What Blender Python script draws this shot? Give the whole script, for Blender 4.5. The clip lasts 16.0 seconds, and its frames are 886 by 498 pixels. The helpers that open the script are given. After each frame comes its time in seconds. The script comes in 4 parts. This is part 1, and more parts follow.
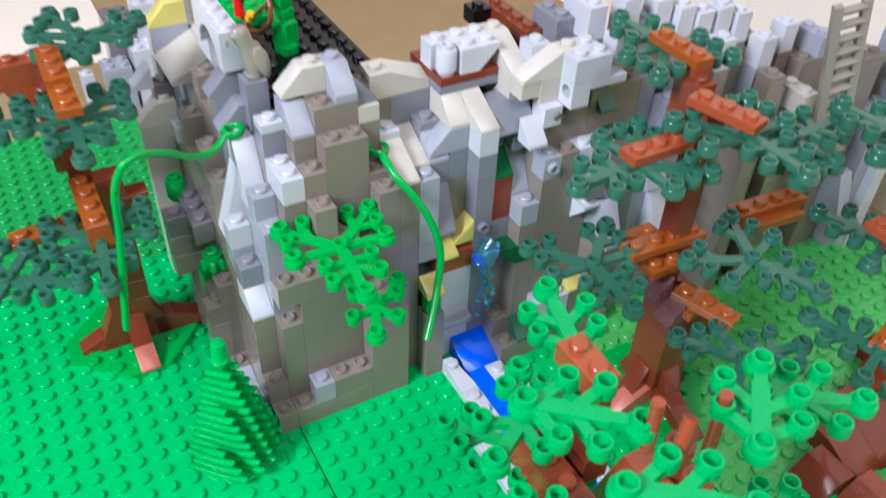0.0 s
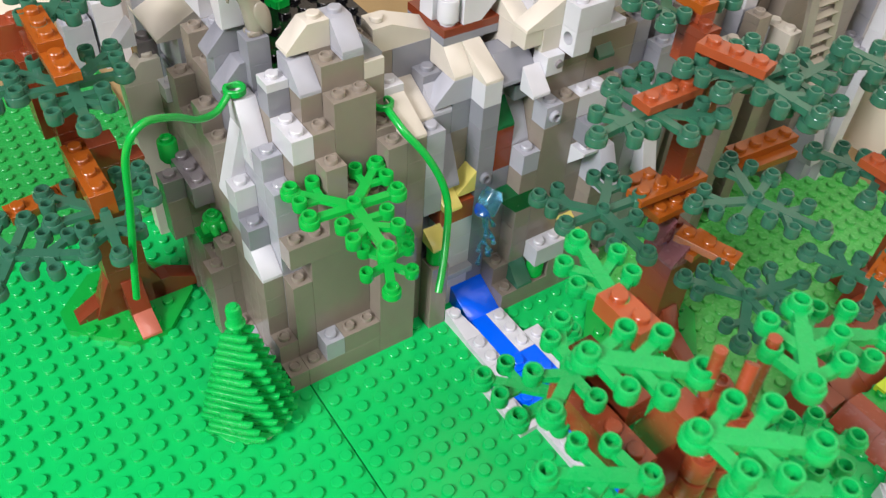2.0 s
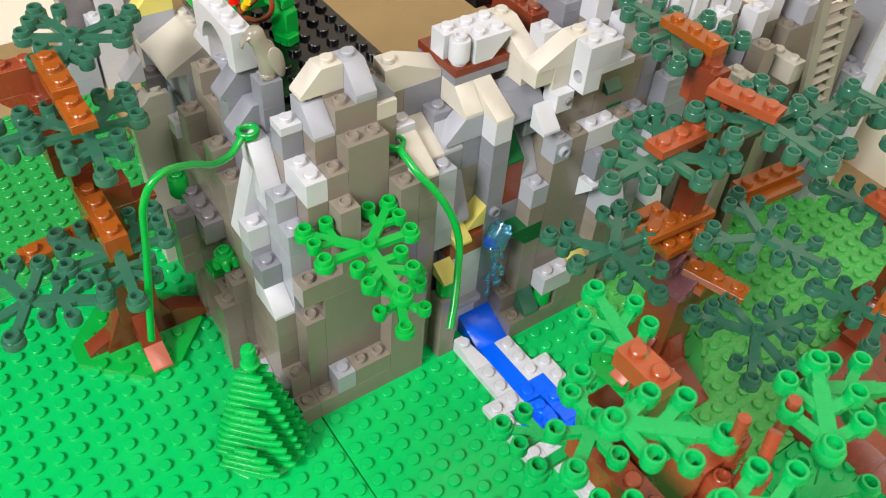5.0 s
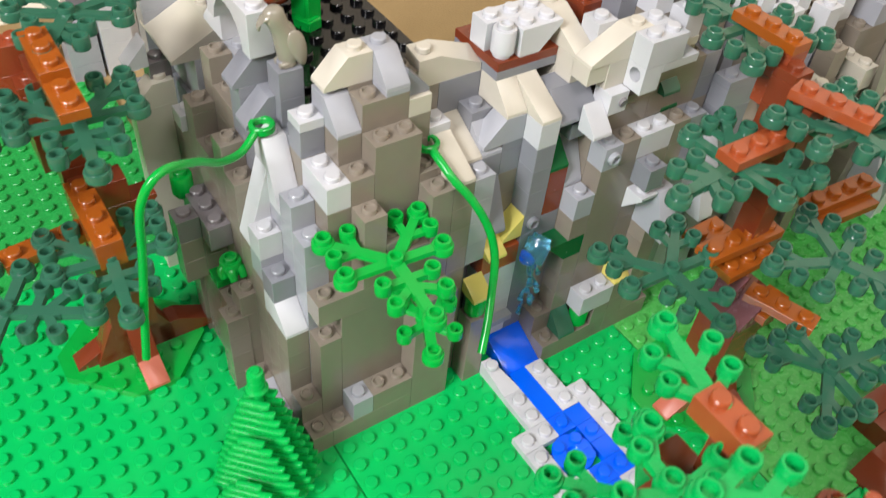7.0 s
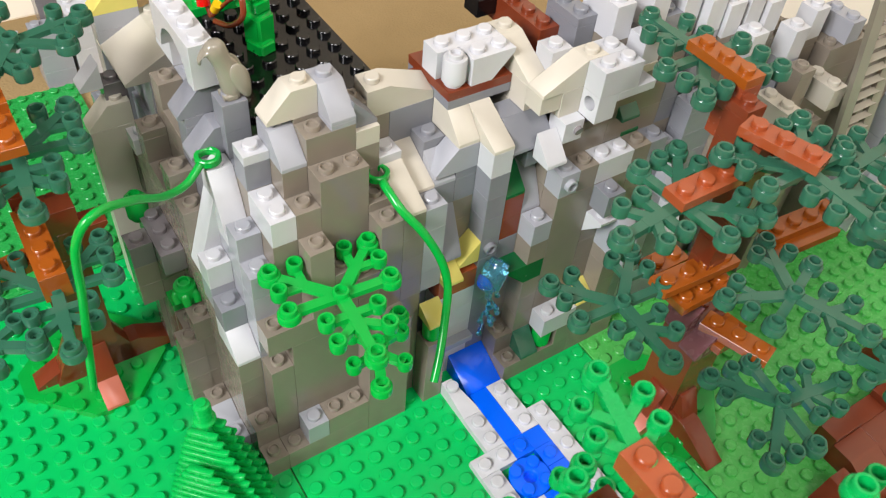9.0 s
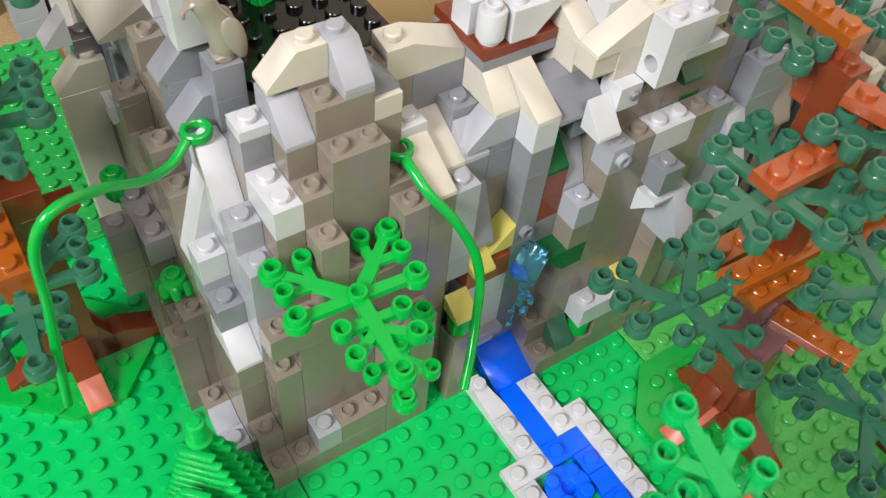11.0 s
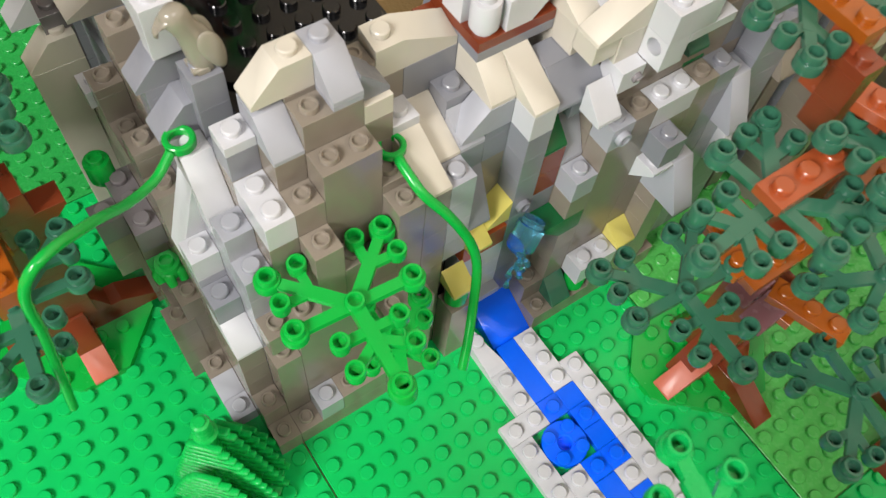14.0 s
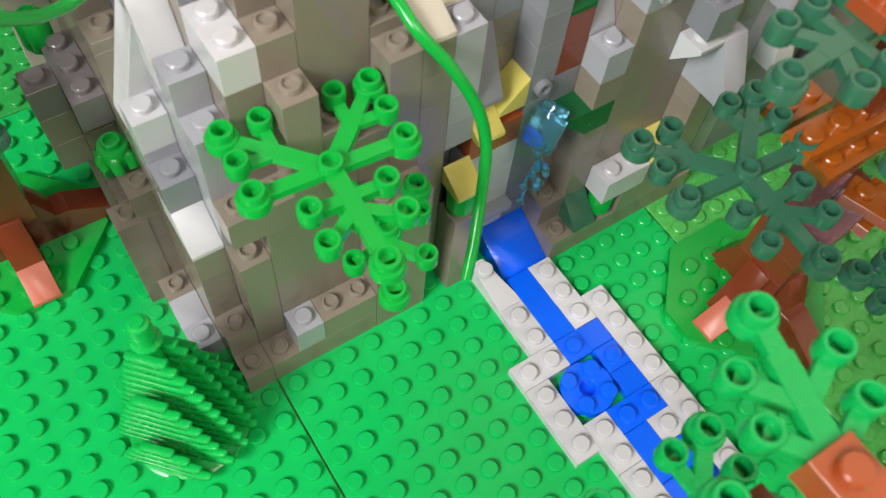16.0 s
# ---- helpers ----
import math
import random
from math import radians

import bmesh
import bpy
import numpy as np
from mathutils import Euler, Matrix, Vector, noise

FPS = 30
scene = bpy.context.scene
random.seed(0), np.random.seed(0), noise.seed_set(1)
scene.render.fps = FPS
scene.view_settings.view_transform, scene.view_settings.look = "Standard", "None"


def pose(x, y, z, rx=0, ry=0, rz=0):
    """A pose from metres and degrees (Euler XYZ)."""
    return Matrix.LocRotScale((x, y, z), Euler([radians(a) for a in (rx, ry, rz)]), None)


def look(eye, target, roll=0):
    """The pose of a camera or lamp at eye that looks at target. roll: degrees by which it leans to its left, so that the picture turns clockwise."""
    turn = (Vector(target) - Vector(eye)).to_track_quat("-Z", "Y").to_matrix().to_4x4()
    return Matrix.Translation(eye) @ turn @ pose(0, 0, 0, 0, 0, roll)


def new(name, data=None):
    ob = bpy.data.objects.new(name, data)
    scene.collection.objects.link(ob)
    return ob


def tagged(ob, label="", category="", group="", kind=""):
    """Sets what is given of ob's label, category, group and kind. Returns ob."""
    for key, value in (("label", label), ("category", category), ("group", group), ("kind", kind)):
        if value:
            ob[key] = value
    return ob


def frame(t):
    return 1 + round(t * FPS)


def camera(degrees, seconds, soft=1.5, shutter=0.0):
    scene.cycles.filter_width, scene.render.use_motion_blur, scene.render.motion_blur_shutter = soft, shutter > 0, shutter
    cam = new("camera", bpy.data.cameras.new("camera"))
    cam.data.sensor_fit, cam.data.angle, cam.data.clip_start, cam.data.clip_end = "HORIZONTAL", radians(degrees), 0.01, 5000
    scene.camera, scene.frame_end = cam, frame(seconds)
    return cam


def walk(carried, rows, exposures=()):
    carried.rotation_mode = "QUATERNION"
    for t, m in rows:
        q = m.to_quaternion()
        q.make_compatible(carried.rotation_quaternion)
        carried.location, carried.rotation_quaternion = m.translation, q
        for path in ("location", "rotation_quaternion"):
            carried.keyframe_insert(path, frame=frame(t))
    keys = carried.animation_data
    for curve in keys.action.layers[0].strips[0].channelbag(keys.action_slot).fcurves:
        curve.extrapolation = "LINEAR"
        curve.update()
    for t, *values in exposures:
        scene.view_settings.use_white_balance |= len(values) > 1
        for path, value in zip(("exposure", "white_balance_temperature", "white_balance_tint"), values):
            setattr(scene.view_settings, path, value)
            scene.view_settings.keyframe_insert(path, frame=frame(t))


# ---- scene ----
U = 0.008  # one stud pitch in metres: the whole plan is laid out in studs
P = 0.4    # height of one plate, in studs; a brick is three plates
cam = camera(56.13, 16.0, soft=1.15, shutter=0.5)
cam.data.dof.use_dof, cam.data.dof.focus_distance, cam.data.dof.aperture_fstop = True, 0.32, 38.0
PATH = [
    (0, (-7.346, -25.277, 33.481), (8.298, 0.978, 7.676), 2.72),
    (0.5, (-6.709, -23.772, 30.981), (9.652, 1.033, 4.203), 2.97),
    (1, (-8.380, -21.664, 31.371), (8.718, 2.018, 4.043), 3.89),
    (1.5, (-9.260, -22.260, 33.679), (7.883, 0.912, 5.945), 4.16),
    (2, (-9.907, -23.334, 33.871), (7.312, -0.330, 6.044), 4.24),
    (2.5, (-9.706, -25.137, 33.557), (7.498, -2.143, 5.712), 4.03),
    (3, (-9.558, -24.028, 35.226), (7.711, -1.174, 7.307), 3.91),
    (3.5, (-9.594, -22.591, 37.272), (7.845, -0.098, 9.167), 4.12),
    (4, (-10.248, -21.915, 36.532), (7.314, 0.416, 8.373), 4.27),
    (4.5, (-10.521, -21.621, 35.809), (7.096, 0.661, 7.646), 4.53),
    (4.7, (-10.333, -21.731, 35.773), (7.203, 0.652, 7.639), 4.48),
    (6.8, (-9.655, -18.772, 32.438), (7.736, 3.687, 4.275), 6.14),
    (7, (-9.123, -18.244, 32.922), (8.248, 4.262, 4.784), 6.15),
    (7.5, (-7.151, -17.014, 33.191), (10.042, 5.522, 4.968), 6.10),
    (8, (-6.152, -17.562, 32.910), (10.972, 4.981, 4.651), 6.11),
    (8.5, (-6.284, -18.189, 33.731), (10.746, 4.280, 5.356), 6.12),
    (9, (-6.444, -18.024, 34.345), (10.265, 4.008, 5.442), 6.15),
    (9.2, (-6.433, -18.164, 34.913), (10.089, 3.603, 5.703), 6.17),
    (11.3, (-4.439, -13.198, 31.447), (11.326, 6.883, 0.654), 6.83),
    (11.5, (-4.124, -12.995, 31.611), (11.397, 6.827, 0.528), 6.99),
    (12, (-3.578, -12.824, 31.083), (9.764, 3.894, -2.718), 7.28),
    (12.5, (-3.298, -12.595, 32.452), (8.022, 0.954, -3.441), 7.90),
    (13, (-3.063, -11.592, 35.127), (7.912, 0.993, -1.221), 8.28),
    (13.5, (-2.893, -10.725, 36.042), (8.476, 2.197, -0.066), 8.14),
    (14, (-2.809, -10.249, 34.012), (10.280, 4.841, -0.643), 7.83),
    (14.5, (-2.066, -9.554, 31.403), (11.154, 5.966, -3.011), 7.94),
    (15, (-1.758, -9.856, 27.719), (11.430, 6.004, -6.552), 7.67),
    (15.5, (-2.478, -10.707, 26.649), (10.720, 5.379, -7.513), 7.62),
    (16, (-2.725, -11.478, 27.306), (10.478, 4.750, -6.787), 7.27),
]
walk(cam, [(t, look(Vector(eye) * U, Vector(target) * U, roll)) for t, eye, target, roll in PATH],
     [(0.0, 0.0, 5500, 18), (0.5, 0.0, 5850, 18), (1.0, 0.0, 6250, 18), (2.0, 0.0, 6330, 16), (3.0, 0.0, 6440, 12), (9.0, 0.0, 6460, 12), (11.0, 0.0, 6460, 12), (12.5, -0.05, 6600, 11), (16.0, -0.08, 6680, 11)])

# ---- light: a key from the left and an added warm front fill, in a plain closed room ----
world = bpy.data.worlds.new("room_light")
scene.world = world
world.use_nodes = True
world.node_tree.nodes["Background"].inputs[0].default_value = (1.0, 0.96, 0.90, 1)
world.node_tree.nodes["Background"].inputs[1].default_value = 0.07


def area_lamp(name, eye, target, width, height, watts, colour):
    data = bpy.data.lights.new(name, "AREA")
    data.shape, data.size, data.size_y, data.energy, data.color = "RECTANGLE", width, height, watts, colour
    ob = new(name, data)
    ob.matrix_world = look(eye, target)
    return ob


# unseen key on the left, set by the way shadows fall
area_lamp("left_key_light", (-0.86, -0.25, 0.84), (0.02, 0.0, 0.05), 0.42, 0.42, 20.5, (1.0, 0.985, 0.98))
# fill added high in front to lift the key's shadows
area_lamp("front_fill_light", (-0.05, -1.15, 1.75), (0.05, 0.0, 0.03), 0.80, 0.60, 14.5, (1.0, 0.965, 0.92))


# ---- materials ----
def linear(rgb):
    return tuple((c / 255 / 12.92) if c / 255 <= 0.04045 else ((c / 255 + 0.055) / 1.055) ** 2.4 for c in rgb)


def plastic(name, rgb, rough=0.2, vary=0.045, clear=0.0, wear=0.06, shine=0.5):
    """Moulded toy plastic: faint shade changes from piece to piece, dust and handling marks, a slightly wavy skin."""
    m = bpy.data.materials.new(name)
    m.use_nodes = True
    nt = m.node_tree
    n, l = nt.nodes, nt.links
    bsdf = n["Principled BSDF"]
    tex = n.new("ShaderNodeTexCoord")
    info = n.new("ShaderNodeObjectInfo")
    hsv = n.new("ShaderNodeHueSaturation")
    hsv.inputs["Color"].default_value = (*linear(rgb), 1)
    span = n.new("ShaderNodeMapRange")
    span.inputs["To Min"].default_value, span.inputs["To Max"].default_value = 1 - vary, 1 + vary
    l.new(info.outputs["Random"], span.inputs["Value"])
    blot = n.new("ShaderNodeTexNoise")
    blot.inputs["Scale"].default_value, blot.inputs["Detail"].default_value = 60, 3
    l.new(tex.outputs["Object"], blot.inputs["Vector"])
    soil = n.new("ShaderNodeMapRange")
    soil.inputs["From Min"].default_value, soil.inputs["From Max"].default_value = 0.35, 0.75
    soil.inputs["To Min"].default_value, soil.inputs["To Max"].default_value = 1.03, 1 - wear
    l.new(blot.outputs["Fac"], soil.inputs["Value"])
    mul = n.new("ShaderNodeMath")
    mul.operation = "MULTIPLY"
    l.new(span.outputs["Result"], mul.inputs[0])
    l.new(soil.outputs["Result"], mul.inputs[1])
    l.new(mul.outputs[0], hsv.inputs["Value"])
    l.new(hsv.outputs["Color"], bsdf.inputs["Base Color"])
    fine = n.new("ShaderNodeTexNoise")
    fine.inputs["Scale"].default_value, fine.inputs["Detail"].default_value = 420, 3
    l.new(tex.outputs["Object"], fine.inputs["Vector"])
    gloss = n.new("ShaderNodeMapRange")
    gloss.inputs["From Min"].default_value, gloss.inputs["From Max"].default_value = 0.3, 0.75
    gloss.inputs["To Min"].default_value, gloss.inputs["To Max"].default_value = rough * 0.85, rough * 1.25
    l.new(fine.outputs["Fac"], gloss.inputs["Value"])
    l.new(gloss.outputs["Result"], bsdf.inputs["Roughness"])
    bump = n.new("ShaderNodeBump")
    bump.inputs["Strength"].default_value, bump.inputs["Distance"].default_value = 0.05, 0.0002
    l.new(blot.outputs["Fac"], bump.inputs["Height"])
    l.new(bump.outputs["Normal"], bsdf.inputs["Normal"])
    bsdf.inputs["IOR"].default_value = 1.53
    bsdf.inputs["Specular IOR Level"].default_value = shine
    if clear:
        bsdf.inputs["Transmission Weight"].default_value = clear
        bsdf.inputs["Roughness"].default_value = 0.06
    return m


MAT = {
    "tan": plastic("dark_tan_plastic", (133, 124, 112)),
    "lgrey": plastic("light_grey_plastic", (160, 162, 169)),
    "mgrey": plastic("medium_grey_plastic", (130, 132, 139)),
    "dgrey": plastic("dark_grey_plastic", (122, 117, 119)),
    "white": plastic("white_plastic", (198, 199, 203)),
    "cream": plastic("aged_white_plastic", (200, 194, 180)),
    "yellow": plastic("pale_yellow_plastic", (214, 202, 108)),
    "green": plastic("bright_green_plastic", (0, 164, 60), rough=0.22),
    "base": plastic("baseplate_green_plastic", (0, 184, 90), rough=0.2, vary=0.01, wear=0.06, shine=0.36),
    "olive": plastic("grass_green_plastic", (78, 178, 84), rough=0.26, vary=0.01, shine=0.36),
    # baseplate green darkened by the tree's shade, put into the colour
    "shaded_green": plastic("shaded_green_plastic", (40, 160, 74), rough=0.26, vary=0.01, shine=0.36),
    "plant": plastic("leaf_green_plastic", (0, 168, 82), rough=0.27, shine=0.4),
    "dkgreen": plastic("dark_green_plastic", (50, 102, 80), rough=0.15),
    "pine": plastic("deep_green_plastic", (10, 92, 48), rough=0.22),
    "orange": plastic("dark_orange_plastic", (158, 82, 24), rough=0.2),
    "brown": plastic("reddish_brown_plastic", (122, 55, 31), rough=0.22),
    "umber": plastic("warm_brown_plastic", (148, 68, 40), rough=0.24),
    "rust": plastic("rust_orange_plastic", (162, 78, 42), rough=0.22),
    # brown with the pinkish glare of the root slopes put into its colour
    "pink": plastic("glare_brown_plastic", (190, 104, 82), rough=0.35),
    "blue": plastic("blue_plastic", (0, 96, 246), rough=0.16),
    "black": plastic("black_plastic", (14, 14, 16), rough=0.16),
    "stone": plastic("warm_grey_plastic", (146, 140, 126)),
    "red": plastic("red_plastic", (206, 16, 10), rough=0.2),
    "fir": plastic("fir_green_plastic", (0, 174, 76), rough=0.25, shine=0.4),
    "mauve": plastic("mauve_plastic", (124, 78, 84), rough=0.25),
    "purple": plastic("purple_plastic", (92, 70, 150), rough=0.2),
    "lime": plastic("lime_plastic", (190, 214, 40), rough=0.2),
    "skin": plastic("toy_yellow_plastic", (244, 196, 24), rough=0.2),
    "water": plastic("clear_light_blue_plastic", (130, 218, 246), rough=0.05, clear=0.9),
}
# slope pieces are moulded with a fine matt grain
for key, rgb in (("tan", (133, 124, 112)), ("lgrey", (160, 162, 169)), ("mgrey", (130, 132, 139)), ("white", (198, 199, 203)), ("cream", (200, 194, 180))):
    MAT[key + "_grain"] = plastic("grained_" + key + "_plastic", rgb, rough=0.48, shine=0.4)


def mottled(name, a, b, scale, rough, bump_depth, weave=0.0):
    m = bpy.data.materials.new(name)
    m.use_nodes = True
    nt = m.node_tree
    n, l = nt.nodes, nt.links
    bsdf = n["Principled BSDF"]
    tex = n.new("ShaderNodeTexCoord")
    big = n.new("ShaderNodeTexNoise")
    big.inputs["Scale"].default_value, big.inputs["Detail"].default_value = scale, 6
    l.new(tex.outputs["Object"], big.inputs["Vector"])
    mix = n.new("ShaderNodeMix")
    mix.data_type = "RGBA"
    mix.inputs[6].default_value, mix.inputs[7].default_value = (*linear(a), 1), (*linear(b), 1)
    l.new(big.outputs["Fac"], mix.inputs[0])
    l.new(mix.outputs[2], bsdf.inputs["Base Color"])
    bsdf.inputs["Roughness"].default_value = rough
    bump = n.new("ShaderNodeBump")
    bump.inputs["Strength"].default_value, bump.inputs["Distance"].default_value = 0.5, bump_depth
    height = big.outputs["Fac"]
    if weave:
        cells = n.new("ShaderNodeTexVoronoi")
        cells.inputs["Scale"].default_value = weave
        l.new(tex.outputs["Object"], cells.inputs["Vector"])
        height = cells.outputs["Distance"]
    l.new(height, bump.inputs["Height"])
    l.new(bump.outputs["Normal"], bsdf.inputs["Normal"])
    return m


MAT["mat"] = mottled("woven_tan_mat", (168, 142, 98), (150, 126, 84), 40, 0.85, 0.0006, weave=650)
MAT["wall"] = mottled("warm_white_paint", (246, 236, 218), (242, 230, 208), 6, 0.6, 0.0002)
# dark tones for the unseen walls and ceiling, to hold down bounced fill
MAT["low_bounce"] = mottled("low_bounce_wall_paint", (122, 114, 104), (114, 106, 96), 6, 0.7, 0.0002)
MAT["ceil"] = mottled("low_bounce_ceiling_paint", (104, 100, 95), (98, 94, 90), 6, 0.8, 0.0002)


# ---- pieces ----
CACHE = {}


def finish(bm, name, colour, smooth=35):
    """The bmesh, laid out in studs, as a mesh in metres with one material."""
    bmesh.ops.scale(bm, vec=(U, U, U), verts=bm.verts)
    bmesh.ops.recalc_face_normals(bm, faces=bm.faces)
    me = bpy.data.meshes.new(name)
    for f in bm.faces:
        f.smooth = True
    bm.to_mesh(me)
    bm.free()
    me.materials.append(MAT[colour])
    me.set_sharp_from_angle(angle=radians(smooth))
    return me


def add_prism(bm, profile, w, gap=0.006, bevel=0.009, x0=0.0):
    """A profile in (y, z) drawn out along x, with softly broken edges."""
    tmp = bmesh.new()
    ends = []
    for x in (x0 + gap, x0 + w - gap):
        ends.append([tmp.verts.new((x, y, z)) for y, z in profile])
    n = len(profile)
    tmp.faces.new(ends[0])
    tmp.faces.new(ends[1][::-1])
    for i in range(n):
        tmp.faces.new((ends[0][i], ends[1][i], ends[1][(i + 1) % n], ends[0][(i + 1) % n]))
    bmesh.ops.recalc_face_normals(tmp, faces=tmp.faces)
    if bevel:
        bmesh.ops.bevel(tmp, geom=tmp.edges[:], offset=bevel, segments=1, affect="EDGES", clamp_overlap=True)
    merge(bm, tmp)


def merge(bm, other, m=None):
    if m is not None:
        bmesh.ops.transform(other, matrix=m, verts=other.verts)
    me = bpy.data.meshes.new("tmp")
    other.to_mesh(me)
    other.free()
    bm.from_mesh(me)
    bpy.data.meshes.remove(me)


def ring(bm, x, y, z, r, n):
    return [bm.verts.new((x + r * math.cos(2 * math.pi * i / n), y + r * math.sin(2 * math.pi * i / n), z)) for i in range(n)]


def lathe(bm, x, y, steps, n=16, cap=True):
    """Rings of (radius, z), joined upwards; the last one closed."""
    rings = [ring(bm, x, y, z, r, n) for r, z in steps]
    for a, b in zip(rings, rings[1:]):
        for i in range(n):
            bm.faces.new((a[i], a[(i + 1) % n], b[(i + 1) % n], b[i]))
    if cap:
        bm.faces.new(rings[-1])
    return rings


def add_stud(bm, x, y, z, kind="plain", n=16):
    if kind == "dimple":
        lathe(bm, x, y, [(0.3, z - 0.02), (0.3, z + 0.17), (0.275, z + 0.21), (0.215, z + 0.212), (0.185, z + 0.12)], n)
    elif kind == "tube":
        lathe(bm, x, y, [(0.3, z - 0.02), (0.3, z + 0.19), (0.28, z + 0.21), (0.21, z + 0.21), (0.19, z + 0.05)], n)
    else:
        lathe(bm, x, y, [(0.3, z - 0.02), (0.3, z + 0.17), (0.262, z + 0.212)], n)


def stud_kind(colour):
    return "dimple" if colour in ("tan",) else "plain"


def turned(m, r, w, d):
    """A quarter-turned piece whose footprint starts at the same corner."""
    if r == 0:
        return m
    shift = {1: (d, 0), 2: (w, d), 3: (0, w)}[r]
    return m @ Matrix.Translation((shift[0] * U, shift[1] * U, 0)) @ Matrix.Rotation(radians(90 * r), 4, "Z")


def put(name, me, parent, m, label=""):
    ob = new(name, me)
    ob.matrix_world = m
    if parent is not None:
        ob.parent = parent
        ob.matrix_parent_inverse = parent.matrix_world.inverted()
    if label:
        ob["label"] = label
    return ob


def at(x, y, k, spin=0.0):
    """A place in studs and plates."""
    return Matrix.Translation((x * U, y * U, k * P * U)) @ Matrix.Rotation(radians(spin), 4, "Z")


def thing(name, label, category, x=0.0, y=0.0, z=0.0, group=""):
    ob = new(name)
    ob.empty_display_size = 0.01
    ob.location = (x * U, y * U, z * U)
    bpy.context.view_layer.update()
    return tagged(ob, label, category, group)


def part(name, bm, colour, parent, label="", smooth=35):
    """A bmesh laid out in studs, in the world, as one mesh under a thing or a part."""
    return put(name, finish(bm, name, colour, smooth), parent, Matrix(), label)


def brick_mesh(w, d, h, colour, studs):
    key = ("brick", w, d, h, colour, studs)
    if key not in CACHE:
        bm = bmesh.new()
        g = 0.006
        add_prism(bm, [(g, 0), (d - g, 0), (d - g, h * P - 0.006), (g, h * P - 0.006)], w)
        if studs:
            for i in range(int(w)):
                for j in range(int(d)):
                    add_stud(bm, i + 0.5, j + 0.5, h * P, stud_kind(colour))
        CACHE[key] = finish(bm, "brick", colour)
    return CACHE[key]


def brick(parent, x, y, k, w=1, d=1, h=3, colour="tan", studs=True, spin=0.0):
    name = "brick" if h >= 3 else "plate"
    return put(name, brick_mesh(w, d, h, colour, studs), parent, at(x, y, k, spin))


def stack(parent, x, y, k0, k1, colour="tan", w=1, d=1):
    """A pile of bricks from plate k0 to plate k1; only the top one shows its studs."""
    k = k0
    while k < k1:
        h = min(3, k1 - k)
        brick(parent, x, y, k, w, d, h, colour, k + h >= k1)
        k += h


PROFILE = {
    "s45": ((0, 0), (2, 0), (2, 1.2), (1, 1.2), (0, 0.17)),
    "s33": ((0, 0), (3, 0), (3, 1.2), (2, 1.2), (0, 0.17)),
    "s65": ((0, 0), (2, 0), (2, 2.4), (1, 2.4), (0, 0.17)),
    "s75": ((0, 0), (2, 0), (2, 3.6), (1, 3.6), (0, 0.17)),
    "cheese": ((0, 0), (1, 0), (1, 0.8), (0, 0.17)),
    "half": ((0, 0), (1, 0), (1, 1.2), (0, 0.17)),
    "inv": ((1, 0), (2, 0), (2, 1.2), (0, 1.2), (0, 1.03)),
}
STUDS = {"s45": [1], "s33": [2], "s65": [1], "s75": [1], "inv": [0, 1]}


def slope(parent, kind, x, y, k, colour, r=0, w=1, studs=True, label=""):
    """A slope piece that falls towards -y; r quarter turns: 1 +x, 2 +y, 3 -x."""
    prof = PROFILE[kind]
    d = max(p[0] for p in prof)
    key = (kind, w, colour, studs)
    if key not in CACHE:
        bm = bmesh.new()
        g = 0.004
        add_prism(bm, [(min(max(a, g), d - g), b) for a, b in prof], w)
        if studs:
            for j in STUDS.get(kind, []):
                for i in range(int(w)):
                    add_stud(bm, i + 0.5, j + 0.5, max(p[1] for p in prof), stud_kind(colour))
        CACHE[key] = finish(bm, "slope_brick", colour + "_grain" if colour + "_grain" in MAT else colour)
    return put("slope_brick", CACHE[key], parent, turned(at(x, y, k), r, w, d), label)


def round_brick(parent, x, y, k, colour, h=3, name="round_brick"):
    key = ("round", colour, h)
    if key not in CACHE:
        bm = bmesh.new()
        lathe(bm, 0.5, 0.5, [(0.36, 0), (0.36, 0.18), (0.48, 0.2), (0.48, h * P - 0.05), (0.45, h * P)], 20)
        add_stud(bm, 0.5, 0.5, h * P, "tube")
        CACHE[key] = finish(bm, "round_brick", colour)
    return put(name, CACHE[key], parent, at(x, y, k))


def side_stud_brick(parent, x, y, k, colour):
    key = ("side", colour)
    if key not in CACHE:
        bm = bmesh.new()
        add_prism(bm, [(0.012, 0), (0.988, 0), (0.988, 1.194), (0.012, 1.194)], 1)
        add_stud(bm, 0.5, 0.5, 1.2, "plain")
        tmp = bmesh.new()
        lathe(tmp, 0, 0, [(0.3, -0.02), (0.3, 0.19), (0.28, 0.21), (0.19, 0.21), (0.17, -0.05)], 18)
        merge(bm, tmp, Matrix.Translation((0.5, 0.0, 0.62)) @ Matrix.Rotation(radians(90), 4, "X"))
        CACHE[key] = finish(bm, "side_stud_brick", colour)
    return put("side_stud_brick", CACHE[key], parent, at(x, y, k))


